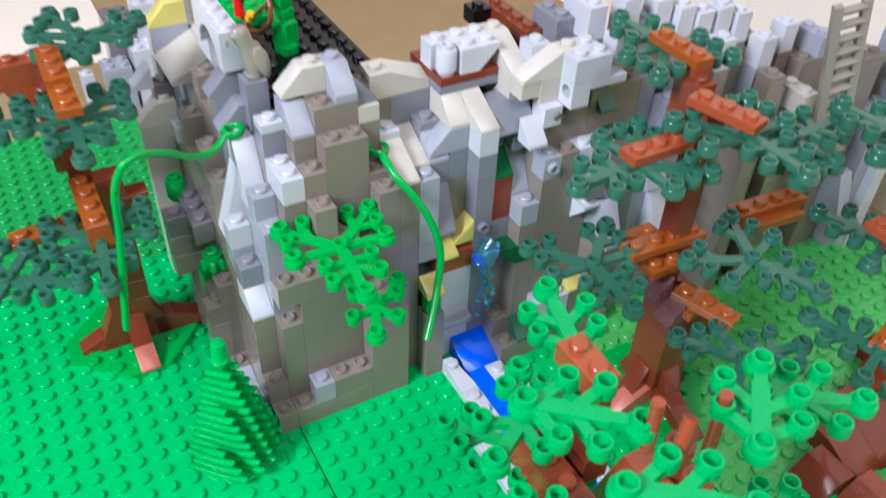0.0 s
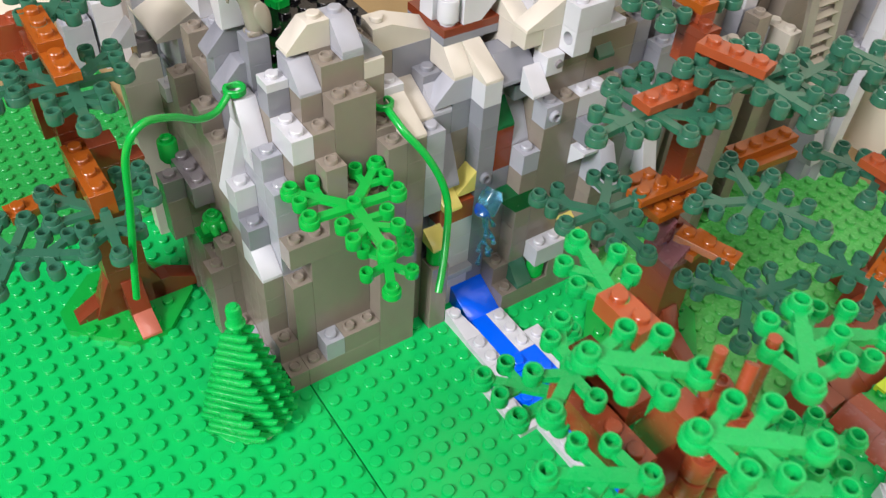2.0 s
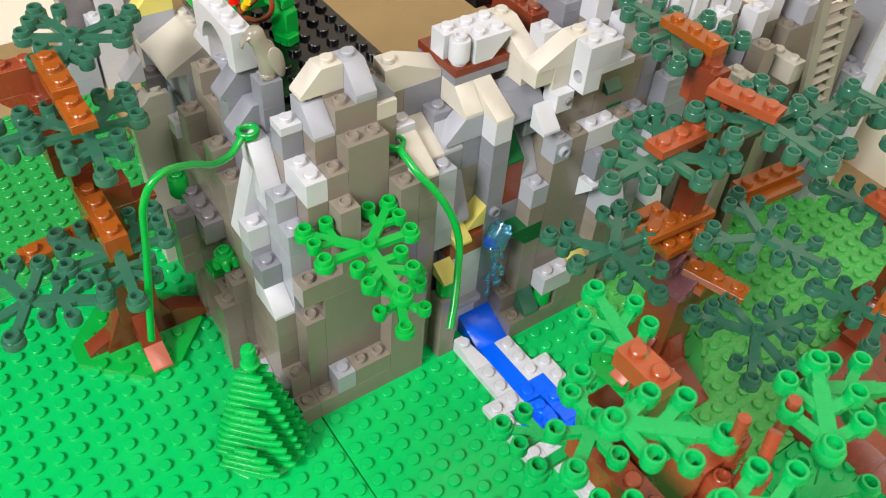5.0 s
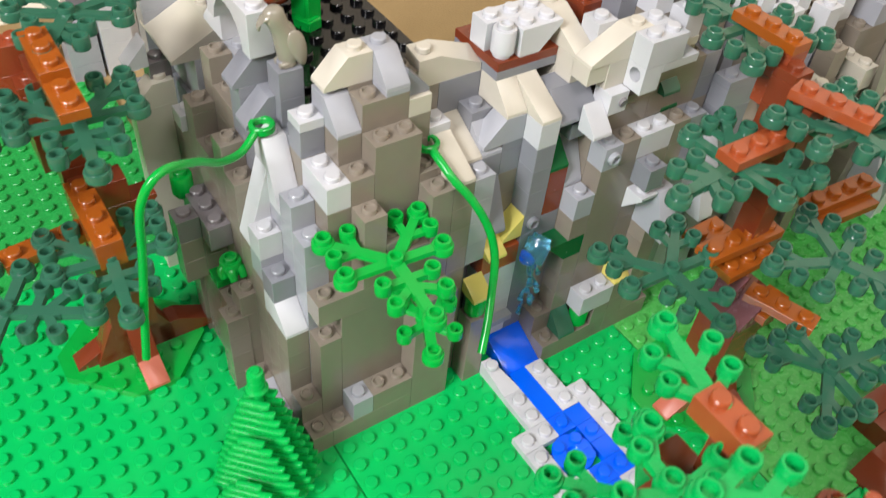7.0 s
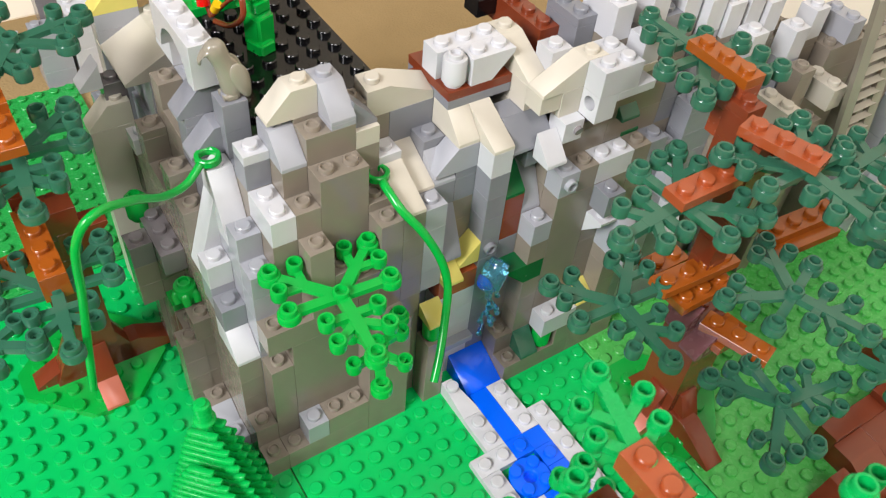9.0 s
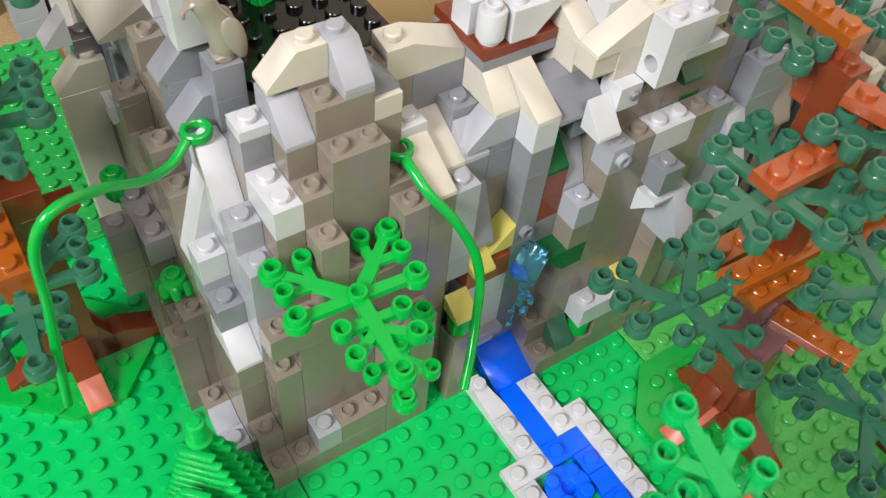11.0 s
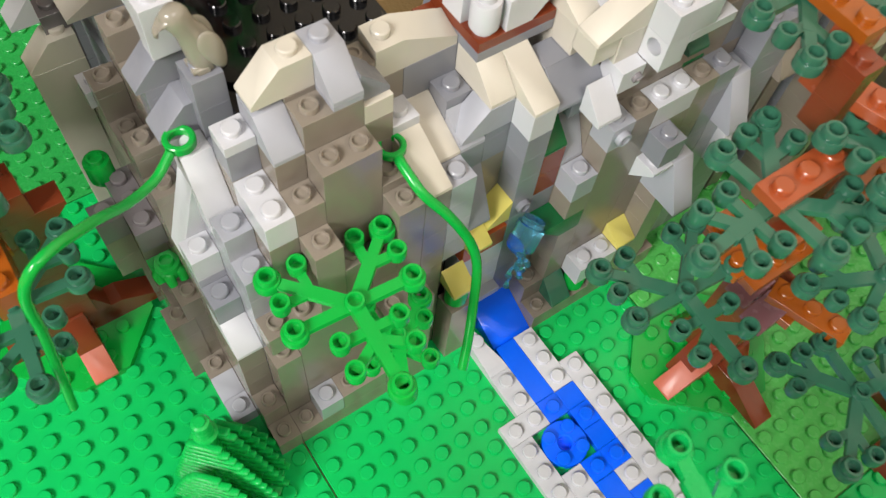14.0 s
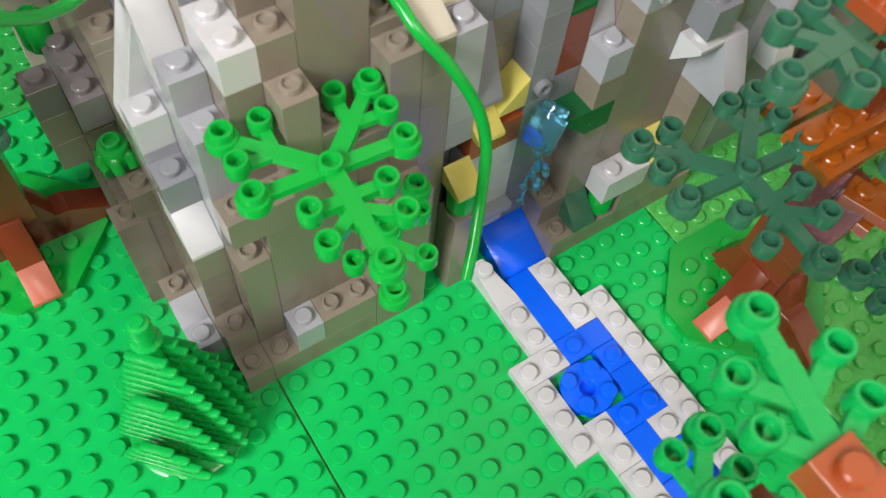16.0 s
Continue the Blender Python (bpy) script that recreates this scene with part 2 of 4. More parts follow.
def holed_mesh(colour, w=1):
    """A brick with a round hole bored through each cell from front to back."""
    key = ("hole", colour, w)
    if key not in CACHE:
        bm = bmesh.new()
        n, r, cz, h = 16, 0.31, 0.72, 1.194
        for i in range(w):
            fronts = []
            for y0 in (0.012, 0.988):
                circle = [bm.verts.new((i + 0.5 + r * math.cos(2 * math.pi * a / n + math.pi / 4), y0, cz + r * math.sin(2 * math.pi * a / n + math.pi / 4))) for a in range(n)]
                corner = [bm.verts.new((i + cx, y0, z)) for cx, z in ((0.988, h), (0.012, h), (0.012, 0), (0.988, 0))]
                for q in range(4):
                    a0 = q * n // 4
                    arc = [circle[(a0 + s) % n] for s in range(n // 4 + 1)]
                    bm.faces.new([corner[q]] + arc[::1] + [corner[(q + 1) % 4]])
                fronts.append((circle, corner))
            (ca, ka), (cb, kb) = fronts
            for a in range(n):
                bm.faces.new((ca[a], ca[(a + 1) % n], cb[(a + 1) % n], cb[a]))
            for q in range(4):
                bm.faces.new((ka[q], ka[(q + 1) % 4], kb[(q + 1) % 4], kb[q]))
            add_stud(bm, i + 0.5, 0.5, h, "plain")
        CACHE[key] = finish(bm, "holed_brick", colour)
    return CACHE[key]


def add_bar(bm, a, b, width, z0, z1, bevel=0.03):
    """A flat arm from a to b in plan, between two heights."""
    a, b = Vector(a), Vector(b)
    way = (b - a)
    if way.length < 1e-6:
        return
    side = Vector((-way.y, way.x)).normalized() * width / 2
    tmp = bmesh.new()
    low = [tmp.verts.new((*(c), z0)) for c in (a + side, b + side, b - side, a - side)]
    top = [tmp.verts.new((*(c), z1)) for c in (a + side * 0.9, b + side * 0.9, b - side * 0.9, a - side * 0.9)]
    tmp.faces.new(low[::-1])
    tmp.faces.new(top)
    for i in range(4):
        tmp.faces.new((low[i], low[(i + 1) % 4], top[(i + 1) % 4], top[i]))
    merge(bm, tmp)


def leaf_mesh(colour, kind="broad"):
    """A flat branching leaf plate with hollow studs at the tips of its arms."""
    key = ("leaf", colour, kind)
    if key in CACHE:
        return CACHE[key]
    bm = bmesh.new()
    if kind == "broad":
        arms = [((0, 0), (0, -1.9), 0.5), ((0, -1.7), (0, -3), 0.42), ((0, -1.0), (1, -1), 0.36), ((0, -1.0), (-1, -1), 0.36),
                ((0, -1.35), (1, -2), 0.36), ((0, -1.35), (-1, -2), 0.36), ((0, 0), (2, 0), 0.42), ((0, 0), (-2, 0), 0.42)]
        for s in (1, -1):
            arms += [((0, 0), (1.25 * s, 1.25), 0.5), ((1.1 * s, 1.1), (2 * s, 2), 0.4), ((1.0 * s, 1.0), (s, 2), 0.34), ((1.0 * s, 1.0), (2 * s, 1), 0.34)]
        small = [(0, 0), (1, -1), (-1, -1), (1, -2), (-1, -2), (1, 2), (-1, 2), (2, 1), (-2, 1)]
        large = [(0, -3), (2, 0), (-2, 0), (2, 2), (-2, 2)]
    elif kind == "twig":
        arms = [((0, 0.1), (0, -2.2), 0.56), ((0, -2.0), (0, -3), 0.42), ((0, -0.2), (1, -1), 0.38), ((0, -0.2), (-1, -1), 0.38), ((0, -1.2), (1, -2), 0.38), ((0, -1.2), (-1, -2), 0.38)]
        small, large = [(1, -1), (-1, -1), (1, -2), (-1, -2)], [(0, -3), (0, 0)]
    else:
        arms = [((0, 0), (0, -2), 0.46), ((0, -0.4), (1, -1), 0.36), ((0, -0.4), (-1, -1), 0.36), ((0, 0), (1, 0.6), 0.42),
                ((0, 0), (-1, 0.6), 0.42), ((0.5, 0.3), (1, 1.4), 0.34), ((-0.5, 0.3), (-1, 1.4), 0.34)]
        small = [(1, -1), (-1, -1), (1, 0.5), (-1, 0.5)]
        large = [(0, -2), (1, 1.4), (-1, 1.4), (0, 0)]
    for i, (a, b, w) in enumerate(arms):
        add_bar(bm, a, b, w, 0.06 + 0.004 * i, 0.34 - 0.006 * i)
    for x, y in small:
        lathe(bm, x, y, [(0.31, 0.02), (0.325, 0.08), (0.325, 0.5), (0.3, 0.545), (0.225, 0.55), (0.2, 0.5), (0.19, 0.14)], 16)
        bm.faces.new(ring(bm, x, y, 0.02, 0.31, 16))
    for x, y in large:
        lathe(bm, x, y, [(0.4, -0.08), (0.44, -0.04), (0.44, 0.28), (0.41, 0.32), (0.335, 0.32), (0.33, 0.52), (0.305, 0.56), (0.225, 0.565), (0.2, 0.5), (0.19, 0.05)], 18)
        bm.faces.new(ring(bm, x, y, -0.08, 0.4, 18))
    CACHE[key] = finish(bm, "leaf", colour, 40)
    return CACHE[key]


def leaf(parent, x, y, top, spin, colour="dkgreen", kind="broad", tilt=(0.0, 0.0), label=""):
    """top: the height, in studs, of the tops of its studs."""
    m = at(x, y, (top - 0.55) / P, spin) @ pose(0, 0, 0, tilt[0], tilt[1], 0)
    return put("leaf", leaf_mesh(colour, kind), parent, m, label)


def tube(parent, name, points, radius, colour, n=10, label=""):
    """A smooth bent rod through the points."""
    pts = [Vector(p) for p in points]
    path = []
    for i in range(len(pts) - 1):
        p0, p1, p2, p3 = pts[max(i - 1, 0)], pts[i], pts[i + 1], pts[min(i + 2, len(pts) - 1)]
        for s in range(8):
            t = s / 8
            path.append(0.5 * ((2 * p1) + (p2 - p0) * t + (2 * p0 - 5 * p1 + 4 * p2 - p3) * t * t + (3 * p1 - p0 - 3 * p2 + p3) * t ** 3))
    path.append(pts[-1])
    bm = bmesh.new()
    up, loops = Vector((0.3, 0.2, 1)), []
    for i, p in enumerate(path):
        way = (path[min(i + 1, len(path) - 1)] - path[max(i - 1, 0)]).normalized()
        a = way.cross(up).normalized()
        b = way.cross(a).normalized()
        r = radius(i / (len(path) - 1)) if callable(radius) else radius
        loops.append([bm.verts.new(p + (a * math.cos(2 * math.pi * q / n) + b * math.sin(2 * math.pi * q / n)) * r) for q in range(n)])
    for u, v in zip(loops, loops[1:]):
        for i in range(n):
            bm.faces.new((u[i], u[(i + 1) % n], v[(i + 1) % n], v[i]))
    bm.faces.new(loops[0][::-1])
    bm.faces.new(loops[-1])
    return part(name, bm, colour, parent, label, 50)


# ---- room, table and baseplates ----
def slab(name, x0, x1, y0, y1, z0, z1, mat, kind="structure", label="", category=""):
    bm = bmesh.new()
    add_prism(bm, [(y0, z0), (y1, z0), (y1, z1), (y0, z1)], x1 - x0, gap=0, bevel=0, x0=x0)
    ob = put(name, finish(bm, name, mat), None, Matrix())
    return tagged(ob, label, category, kind=kind)


slab("table_top", -230, 42, -230, 230, -3.5, -0.32, "mat", label="woven tan mat that covers the table top", category="table")
slab("table_cloth", -150, 1, 43, 150, -0.315, -0.2, "wall", kind="", label="thin pale cream slab over the far table mat", category="cloth")
slab("wall_east", 42, 45, -230, 230, -3.5, 270, "wall", label="warm white painted wall", category="wall")
# unseen walls and ceiling, added to close the room and limit bounce
slab("wall_west", -233, -230, -230, 230, -3.5, 270, "low_bounce", label="unseen wall, darkened to cut bounced light", category="wall")
slab("wall_north", -230, 42, 230, 233, -3.5, 270, "low_bounce", label="unseen wall, darkened to cut bounced light", category="wall")
slab("wall_south", -230, 42, -233, -230, -3.5, 270, "low_bounce", label="unseen wall, darkened to cut bounced light", category="wall")
slab("ceiling", -233, 45, -233, 233, 270, 273, "ceil", label="unseen ceiling, darkened to cut bounced light", category="ceiling")


def baseplate(x0, x1, y0, y1, colour, label, top=0.0):
    bm = bmesh.new()
    g = 0.03
    add_prism(bm, [(y0 + g, top - 0.3), (y1 - g, top - 0.3), (y1 - g, top), (y0 + g, top)], x1 - x0, gap=g, bevel=0.03, x0=x0)
    for i in range(x0, x1):
        for j in range(y0, y1):
            lathe(bm, i + 0.5, j + 0.5, [(0.3, top - 0.01), (0.3, top + 0.16), (0.262, top + 0.2)], 14)
    ob = put("baseplate", finish(bm, "baseplate", colour), None, Matrix())
    return tagged(ob, label, "baseplate", "green baseplates")


baseplate(-32, 0, -16, 16, "base", "bright green studded plastic baseplate on the table")
# plate behind the tree, with the shade over it painted in
baseplate(-32, 0, 16, 33, "shaded_green", "green studded baseplate behind the tree, shade put into its colour")
baseplate(0, 16, -30, 2, "base", "narrow bright green studded baseplate beside the stream")
baseplate(16, 39, -14, 10, "olive", "grass green studded plastic baseplate under the trees")
baseplate(16, 36, -30, -14, "base", "green studded plastic baseplate at the front corner")
baseplate(-32, 0, -32, -16, "base", "bright green studded plastic baseplate on the table")

# ---- stream ----
stream = thing("toy_stream", "stream of smooth blue plates between white banks on the baseplate", "stream", 9, -5, 0)


def smooth_tile(parent, x, y, k, w, d, colour, h=1):
    key = ("tile", w, d, h, colour)
    if key not in CACHE:
        bm = bmesh.new()
        add_prism(bm, [(0.012, 0), (d - 0.012, 0), (d - 0.012, h * P), (0.012, h * P)], w, bevel=0.025)
        CACHE[key] = finish(bm, "tile", colour)
    return put("tile", CACHE[key], parent, at(x, y, k))


for x, y, w, d in ((10, -4, 1, 3), (11, -7, 1, 4), (11, -11, 1, 4), (10, -9, 1, 1), (8, -4, 1, 2), (7, -5, 2, 1), (7, -8, 1, 3), (8, -9, 1, 2), (8, -12, 1, 3)):
    brick(stream, x, y, 0, w, d, 1, "white")
for x, y, w, d in ((9, -4, 1, 3), (9, -10, 1, 2), (10, -11, 1, 2), (9, -13, 2, 3), (10, -5, 1, 1), (10, -7, 1, 1)):
    smooth_tile(stream, x, y, 0, w, d, "blue")
for x, y in ((9, -5), (10, -6), (10, -8), (9, -8)):
    brick(stream, x, y, 0, 1, 1, 1, "blue")
bm = bmesh.new()
lathe(bm, 9, -6, [(0.98, 0.0), (0.98, 0.36), (0.95, 0.4), (0.34, 0.4), (0.3, 0.36), (0.28, 0.02)], 28)
for sx in (-0.5, 0.5):
    for sy in (-0.5, 0.5):
        add_stud(bm, 9 + sx, -6 + sy, 0.4)
part("round_plate", bm, "blue", stream)
# curved white bank piece at the foot of the fall
bm = bmesh.new()
prof = [(8.02, -2.0), (8.98, -2.0), (8.98, -1.6), (8.85, -1.15), (8.7, -0.7), (8.6, -0.2), (8.55, 0.0), (8.02, 0.0)]
low = [bm.verts.new((x, y, 0.0)) for x, y in prof]
top = [bm.verts.new((x, y, 0.4 + max(0.0, (y + 1.6)) * 0.3)) for x, y in prof]
bm.faces.new(low[::-1])
bm.faces.new(top)
for i in range(len(prof)):
    bm.faces.new((low[i], low[(i + 1) % len(prof)], top[(i + 1) % len(prof)], top[i]))
add_stud(bm, 8.35, -0.45, 0.82)
part("curved_bank", bm, "white", stream)
slope(stream, "s33", 9, -1, 0, "blue", w=2, studs=False, label="blue sloping chute at the foot of the fall")

# ---- cliff ----
cliff = thing("toy_cliff", "stepped cliff of tan, grey and white toy bricks on green baseplates", "brick cliff", 6, 3, 0)
c = cliff

# front face of the left block, from the ground up
stack(c, -1, 0, 0, 3, "tan")
brick(c, 0, 0, 0, 4, 1, 3, "tan")
brick(c, 1, 0, 3, 1, 1, 3, "lgrey")
brick(c, 2, 0, 3, 2, 1, 3, "tan")
brick(c, 4, 0, 0, 2, 1, 18, "tan")
stack(c, -1, 1, 0, 6, "tan")
brick(c, 0, 1, 0, 1, 1, 15, "tan")
brick(c, 1, 1, 0, 3, 1, 18, "tan", studs=False)
brick(c, 0, 1, 18, 4, 1, 3, "tan")
brick(c, 2, 1, 21, 1, 1, 9, "tan")
stack(c, 3, 1, 21, 26, "tan")
stack(c, 4, 1, 0, 24, "tan")
brick(c, 5, 1, 0, 1, 1, 30, "tan")
# second and third rows
stack(c, -1, 2, 0, 15, "tan")
slope(c, "s45", -1, 2, 15, "white")
brick(c, -1, 3, 18, 1, 1, 3, "mgrey")
stack(c, -1, 3, 0, 15, "tan")
stack(c, 0, 2, 0, 27, "lgrey")
stack(c, 0, 3, 0, 30, "lgrey")
stack(c, 1, 2, 0, 30, "tan", 1, 2)
brick(c, 1, 2, 30, 1, 2, 3, "white")
brick(c, 2, 2, 0, 1, 1, 33, "tan")
brick(c, 3, 2, 0, 2, 1, 36, "tan")
stack(c, 5, 2, 0, 31, "tan")
stack(c, 2, 3, 0, 36, "tan")
slope(c, "s45", 2, 3, 36, "lgrey")
brick(c, 3, 3, 0, 2, 1, 39, "tan")
stack(c, 5, 3, 0, 36, "tan")
brick(c, 5, 3, 36, 1, 1, 2, "cream", studs=False)
slope(c, "s45", 2, 4, 39.5, "cream", r=3)
brick(c, 3, 4, 39, 1, 1, 0.5, "tan", studs=False)
brick(c, 4, 3, 39, 1, 2, 0.5, "lgrey", studs=False)
slope(c, "s45", 4, 3, 39.5, "lgrey")
slope(c, "half", 5, 3.2, 38, "mgrey", r=1)
stack(c, 3, 4, 0, 39, "tan", 3, 1)
stack(c, 2, 4, 0, 36, "tan")
stack(c, 1, 4, 0, 33, "tan")
brick(c, 1, 4, 33, 1, 1, 3, "mgrey")
brick(c, 1, 4, 36, 1, 1, 1, "white")
# white crest over the left flank
stack(c, -1, 4, 0, 19, "tan")
brick(c, -1, 4, 19, 1, 1, 3, "lgrey", studs=False)
brick(c, -1, 4, 22, 1, 1, 3, "white")
stack(c, 0, 4, 0, 27, "lgrey")
slope(c, "s75", -1, 5, 22, "white", r=3)
bm = bmesh.new()
add_prism(bm, [(4.02, 10.8), (6, 10.8), (6, 13.6), (5.2, 13.6), (4.3, 11.3), (4.02, 11.1)], 1, x0=0.0)
part("slope_brick", bm, "white", c)
add = bmesh.new()
add_stud(add, 0.5, 5.6, 13.6)
part("stud", add, "white", c)
stack(c, 1, 5, 0, 34, "mgrey")
stack(c, 1, 5.55, 34, 40, "mgrey")
slope(c, "s45", -0.25, 6, 34, "mgrey", r=3, studs=False)
slope(c, "s45", -0.25, 7, 37, "mgrey", r=3, studs=False)
stack(c, 1, 6, 0, 34, "lgrey")
stack(c, 0, 6, 0, 34, "mgrey")
# arched white brick behind the parrot
bm = bmesh.new()
add_prism(bm, [(6.85, 16.0), (7.5, 16.0), (7.62, 16.5), (7.95, 16.95), (8.4, 17.2), (8.85, 17.28), (9.3, 17.2), (9.75, 16.95), (10.08, 16.5), (10.2, 16.0), (10.8, 16.0), (10.8, 17.8), (6.85, 17.8)], 1, x0=0.5)
for j in range(4):
    add_stud(bm, 1.0, 7.3 + 0.97 * j, 17.8)
part("arch_brick", bm, "white", c)
slope(c, "s45", 1, 11, 36, "white", r=2)
# left flank, stepping back
stack(c, -2, 2, 0, 2, "lgrey")
brick(c, -2, 3, 0, 1, 1, 1, "lgrey", studs=False)
slope(c, "cheese", -2, 3, 1, "lgrey")
stack(c, -2, 4, 0, 3, "tan")
stack(c, -2.45, 4.95, 0, 12, "tan")
stack(c, -2, 5.95, 0, 12, "tan")
stack(c, -1, 5, 0, 22, "tan")
stack(c, -1.75, 4.98, 0, 15, "tan")
stack(c, -2, 7, 0, 12, "tan")
smooth_tile(c, -2, 7, 12, 1, 1, "green")
stack(c, -2, 7, 18, 21, "dgrey", 1, 3)
stack(c, -2, 8, 0, 18, "tan", 1, 2)
stack(c, -3, 8, 18, 21, "dgrey")
stack(c, -3, 8, 12, 18, "tan")
stack(c, -2.2, 9, 0, 12, "tan")
stack(c, -1, 6, 0, 28, "tan")
stack(c, -1, 7, 0, 31, "tan")
stack(c, -1, 8, 0, 27, "tan", 1, 2)
stack(c, -1, 10, 0, 31, "tan")
stack(c, 0, 7, 0, 37, "mgrey")
stack(c, 0, 8, 0, 33, "tan", 1, 2)
stack(c, 1, 7, 0, 36, "lgrey", 1, 4)
stack(c, 0, 10, 0, 36, "tan")
stack(c, -1, 11, 0, 26, "tan", 1, 2)
slope(c, "s45", -2.4, 14, 25, "cream", r=3, w=1)
brick(c, -2.4, 14, 0, 2, 1, 25, "cream", studs=False)
stack(c, -0.5, 22, 0, 13, "mgrey", 2, 2)
stack(c, -1, 12, 18, 24, "tan")
slope(c, "s33", -0.6, 13.2, 31, "cream", r=3, w=4)
brick(c, 0.4, 13.2, 25, 2, 4, 6, "white", studs=False)
stack(c, 0.2, 13.3, 0, 25, "lgrey", 1, 3)
slope(c, "half", -2.3, 14.2, 30, "white", r=3)
stack(c, -1.3, 14.4, 0, 30, "dgrey")
stack(c, -1.2, 11.2, 26, 28, "white")
slope(c, "s45", -0.6, 16.6, 35, "yellow", r=3)
stack(c, -0.6, 16.6, 0, 35, "lgrey", 2, 1)

# gully beside the vine: tan post, yellow ledges, black tile as hollow's shade, fall's grey face
brick(c, 7, 0, 0, 1, 1, 11, "tan")
round_brick(c, 7, 0, 11, "green")
slope(c, "cheese", 7, 0, 14, "yellow")
stack(c, 6, 1, 0, 30, "tan")
stack(c, 7, 2, 0, 30, "mgrey")
stack(c, 7, 1, 18, 30, "lgrey")
stack(c, 8, 2, 15, 30, "mgrey")
# black tile put in as the shade of the hollow
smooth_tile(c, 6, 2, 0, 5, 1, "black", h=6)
brick(c, 8, 1, 15, 2, 1, 3, "rust", studs=False)
slope(c, "cheese", 8, 0.6, 18, "yellow", w=1)
slope(c, "half", 9, 1, 19, "yellow", r=3)
slope(c, "s65", 8, 1, 21, "mgrey", w=1, studs=False)
stack(c, 9, 2, 18, 27, "tan")
stack(c, 8, 1, 0, 15, "white", 2, 1)
smooth_tile(c, 8, 0.55, 6, 2, 1, "lgrey", h=1)
# white slopes above it
slope(c, "s33", 6, 1, 30, "cream")
brick(c, 6, 3, 33, 1, 1, 1, "white")
slope(c, "s33", 7, 2, 30, "cream")
stack(c, 6, 2, 0, 30, "tan", 1, 3)
stack(c, 7, 3, 0, 30, "tan", 1, 2)
brick(c, 7, 4, 33, 2, 1, 3.9, "mgrey", studs=False)
brick(c, 6, 4, 33, 1, 1, 3.9, "tan", studs=False)
stack(c, 6, 5, 0, 36, "mgrey", 3, 1)
bm = bmesh.new()
plan = [(6.02, 4.02), (7.0, 4.02), (8.98, 4.02), (8.98, 4.98), (7.0, 5.0), (6.02, 5.0)]
low = [bm.verts.new((x, y, 14.75)) for x, y in plan]
top = [bm.verts.new((x, y, z)) for (x, y), z in zip(plan, (15.95, 15.95, 15.1, 15.45, 16.15, 16.15))]
bm.faces.new(low[::-1])
bm.faces.new((top[0], top[1], top[4], top[5]))
bm.faces.new((top[1], top[2], top[3], top[4]))
for i in range(6):
    bm.faces.new((low[i], low[(i + 1) % 6], top[(i + 1) % 6], top[i]))
add_stud(bm, 6.5, 4.55, 16.05)
part("wedge_brick", bm, "cream", c, "aged white wedge brick with one stud")
stack(c, 8, 3, 0, 31, "mgrey")
slope(c, "half", 8, 2, 30, "lgrey")
brick(c, 8, 3, 31, 1, 1, 3, "mgrey")
slope(c, "s45", 8, 1.98, 31, "lgrey", r=3, studs=False)
stack(c, 9, 2, 27, 33, "mgrey")
stack(c, 9, 2, 33, 34, "mgrey")
slope(c, "s45", 9, 2, 34, "cream")
stack(c, 9, 3, 0, 33, "mgrey", 3, 2)
# tall grey post and its white cap
stack(c, 10, 1, 0, 19, "mgrey")
side_stud_brick(c, 10, 1, 19, "mgrey")
stack(c, 10, 1, 22, 31, "mgrey")
brick(c, 10, 1, 31, 1, 1, 3, "white", studs=False)
slope(c, "s33", 10, 1, 34, "cream")
stack(c, 10, 2, 0, 33, "mgrey")
stack(c, 9, 4, 33, 37, "mgrey", 3, 2)
brick(c, 9, 3, 37, 3, 3, 1, "mgrey", studs=False)
brick(c, 9, 3, 38, 3, 3, 1, "brown", studs=False)
brick(c, 8.3, 4.6, 37, 1, 1, 1, "brown", studs=False)
stack(c, 11, 5, 0, 36, "mgrey", 4, 2)
brick(c, 9, 4, 39, 3, 1, 3, "white")
round_brick(c, 9, 3, 39, "white")
slope(c, "inv", 10, 3, 39, "white", r=1)
slope(c, "s33", 12, 2, 39, "cream")
slope(c, "s33", 12, 1, 39, "cream", r=3)
slope(c, "half", 11, 1, 33, "mgrey", w=2)
brick(c, 12, 2, 36, 1, 1, 3, "cream", studs=False)
brick(c, 12, 1.05, 37, 1, 1, 2, "cream", studs=False)
brick(c, 11, 2, 27, 1, 1, 9, "mgrey", studs=False)
brick(c, 13, 1, 36, 2, 1, 3, "cream", studs=False)
stack(c, 12, 3, 0, 39, "cream", 1, 2)
slope(c, "s45", 13, 2, 39, "white", r=1)
brick(c, 14, 4, 38, 1, 4, 3, "brown")
brick(c, 13, 7, 39, 1, 1, 2, "black")
stack(c, 12, 2, 0, 34, "mgrey", 3, 1)
brick(c, 12, 2, 34, 3, 1, 2, "mgrey", studs=False)
brick(c, 13, 2.02, 36, 2, 1, 3, "mgrey", studs=False)
brick(c, 14, 0, 39, 2, 1, 3, "white")
brick(c, 15, 1, 39, 1, 1, 3, "white")
brick(c, 15, 0, 38, 2, 2, 1, "white", studs=False)
slope(c, "half", 16.4, 0.6, 33, "dkgreen")
put("holed_brick", holed_mesh("white"), c, turned(at(14, 0, 36), 3, 1, 1))
brick(c, 13, 0.5, 33.5, 1, 1, 2.5, "white", studs=False)
tube(c, "pin", [(13.7, 0.6, 13.95), (13.7, 0.38, 13.9)], 0.2, "dgrey")
brick(c, 16, 0.98, 38, 2, 1, 1, "cream", studs=False)
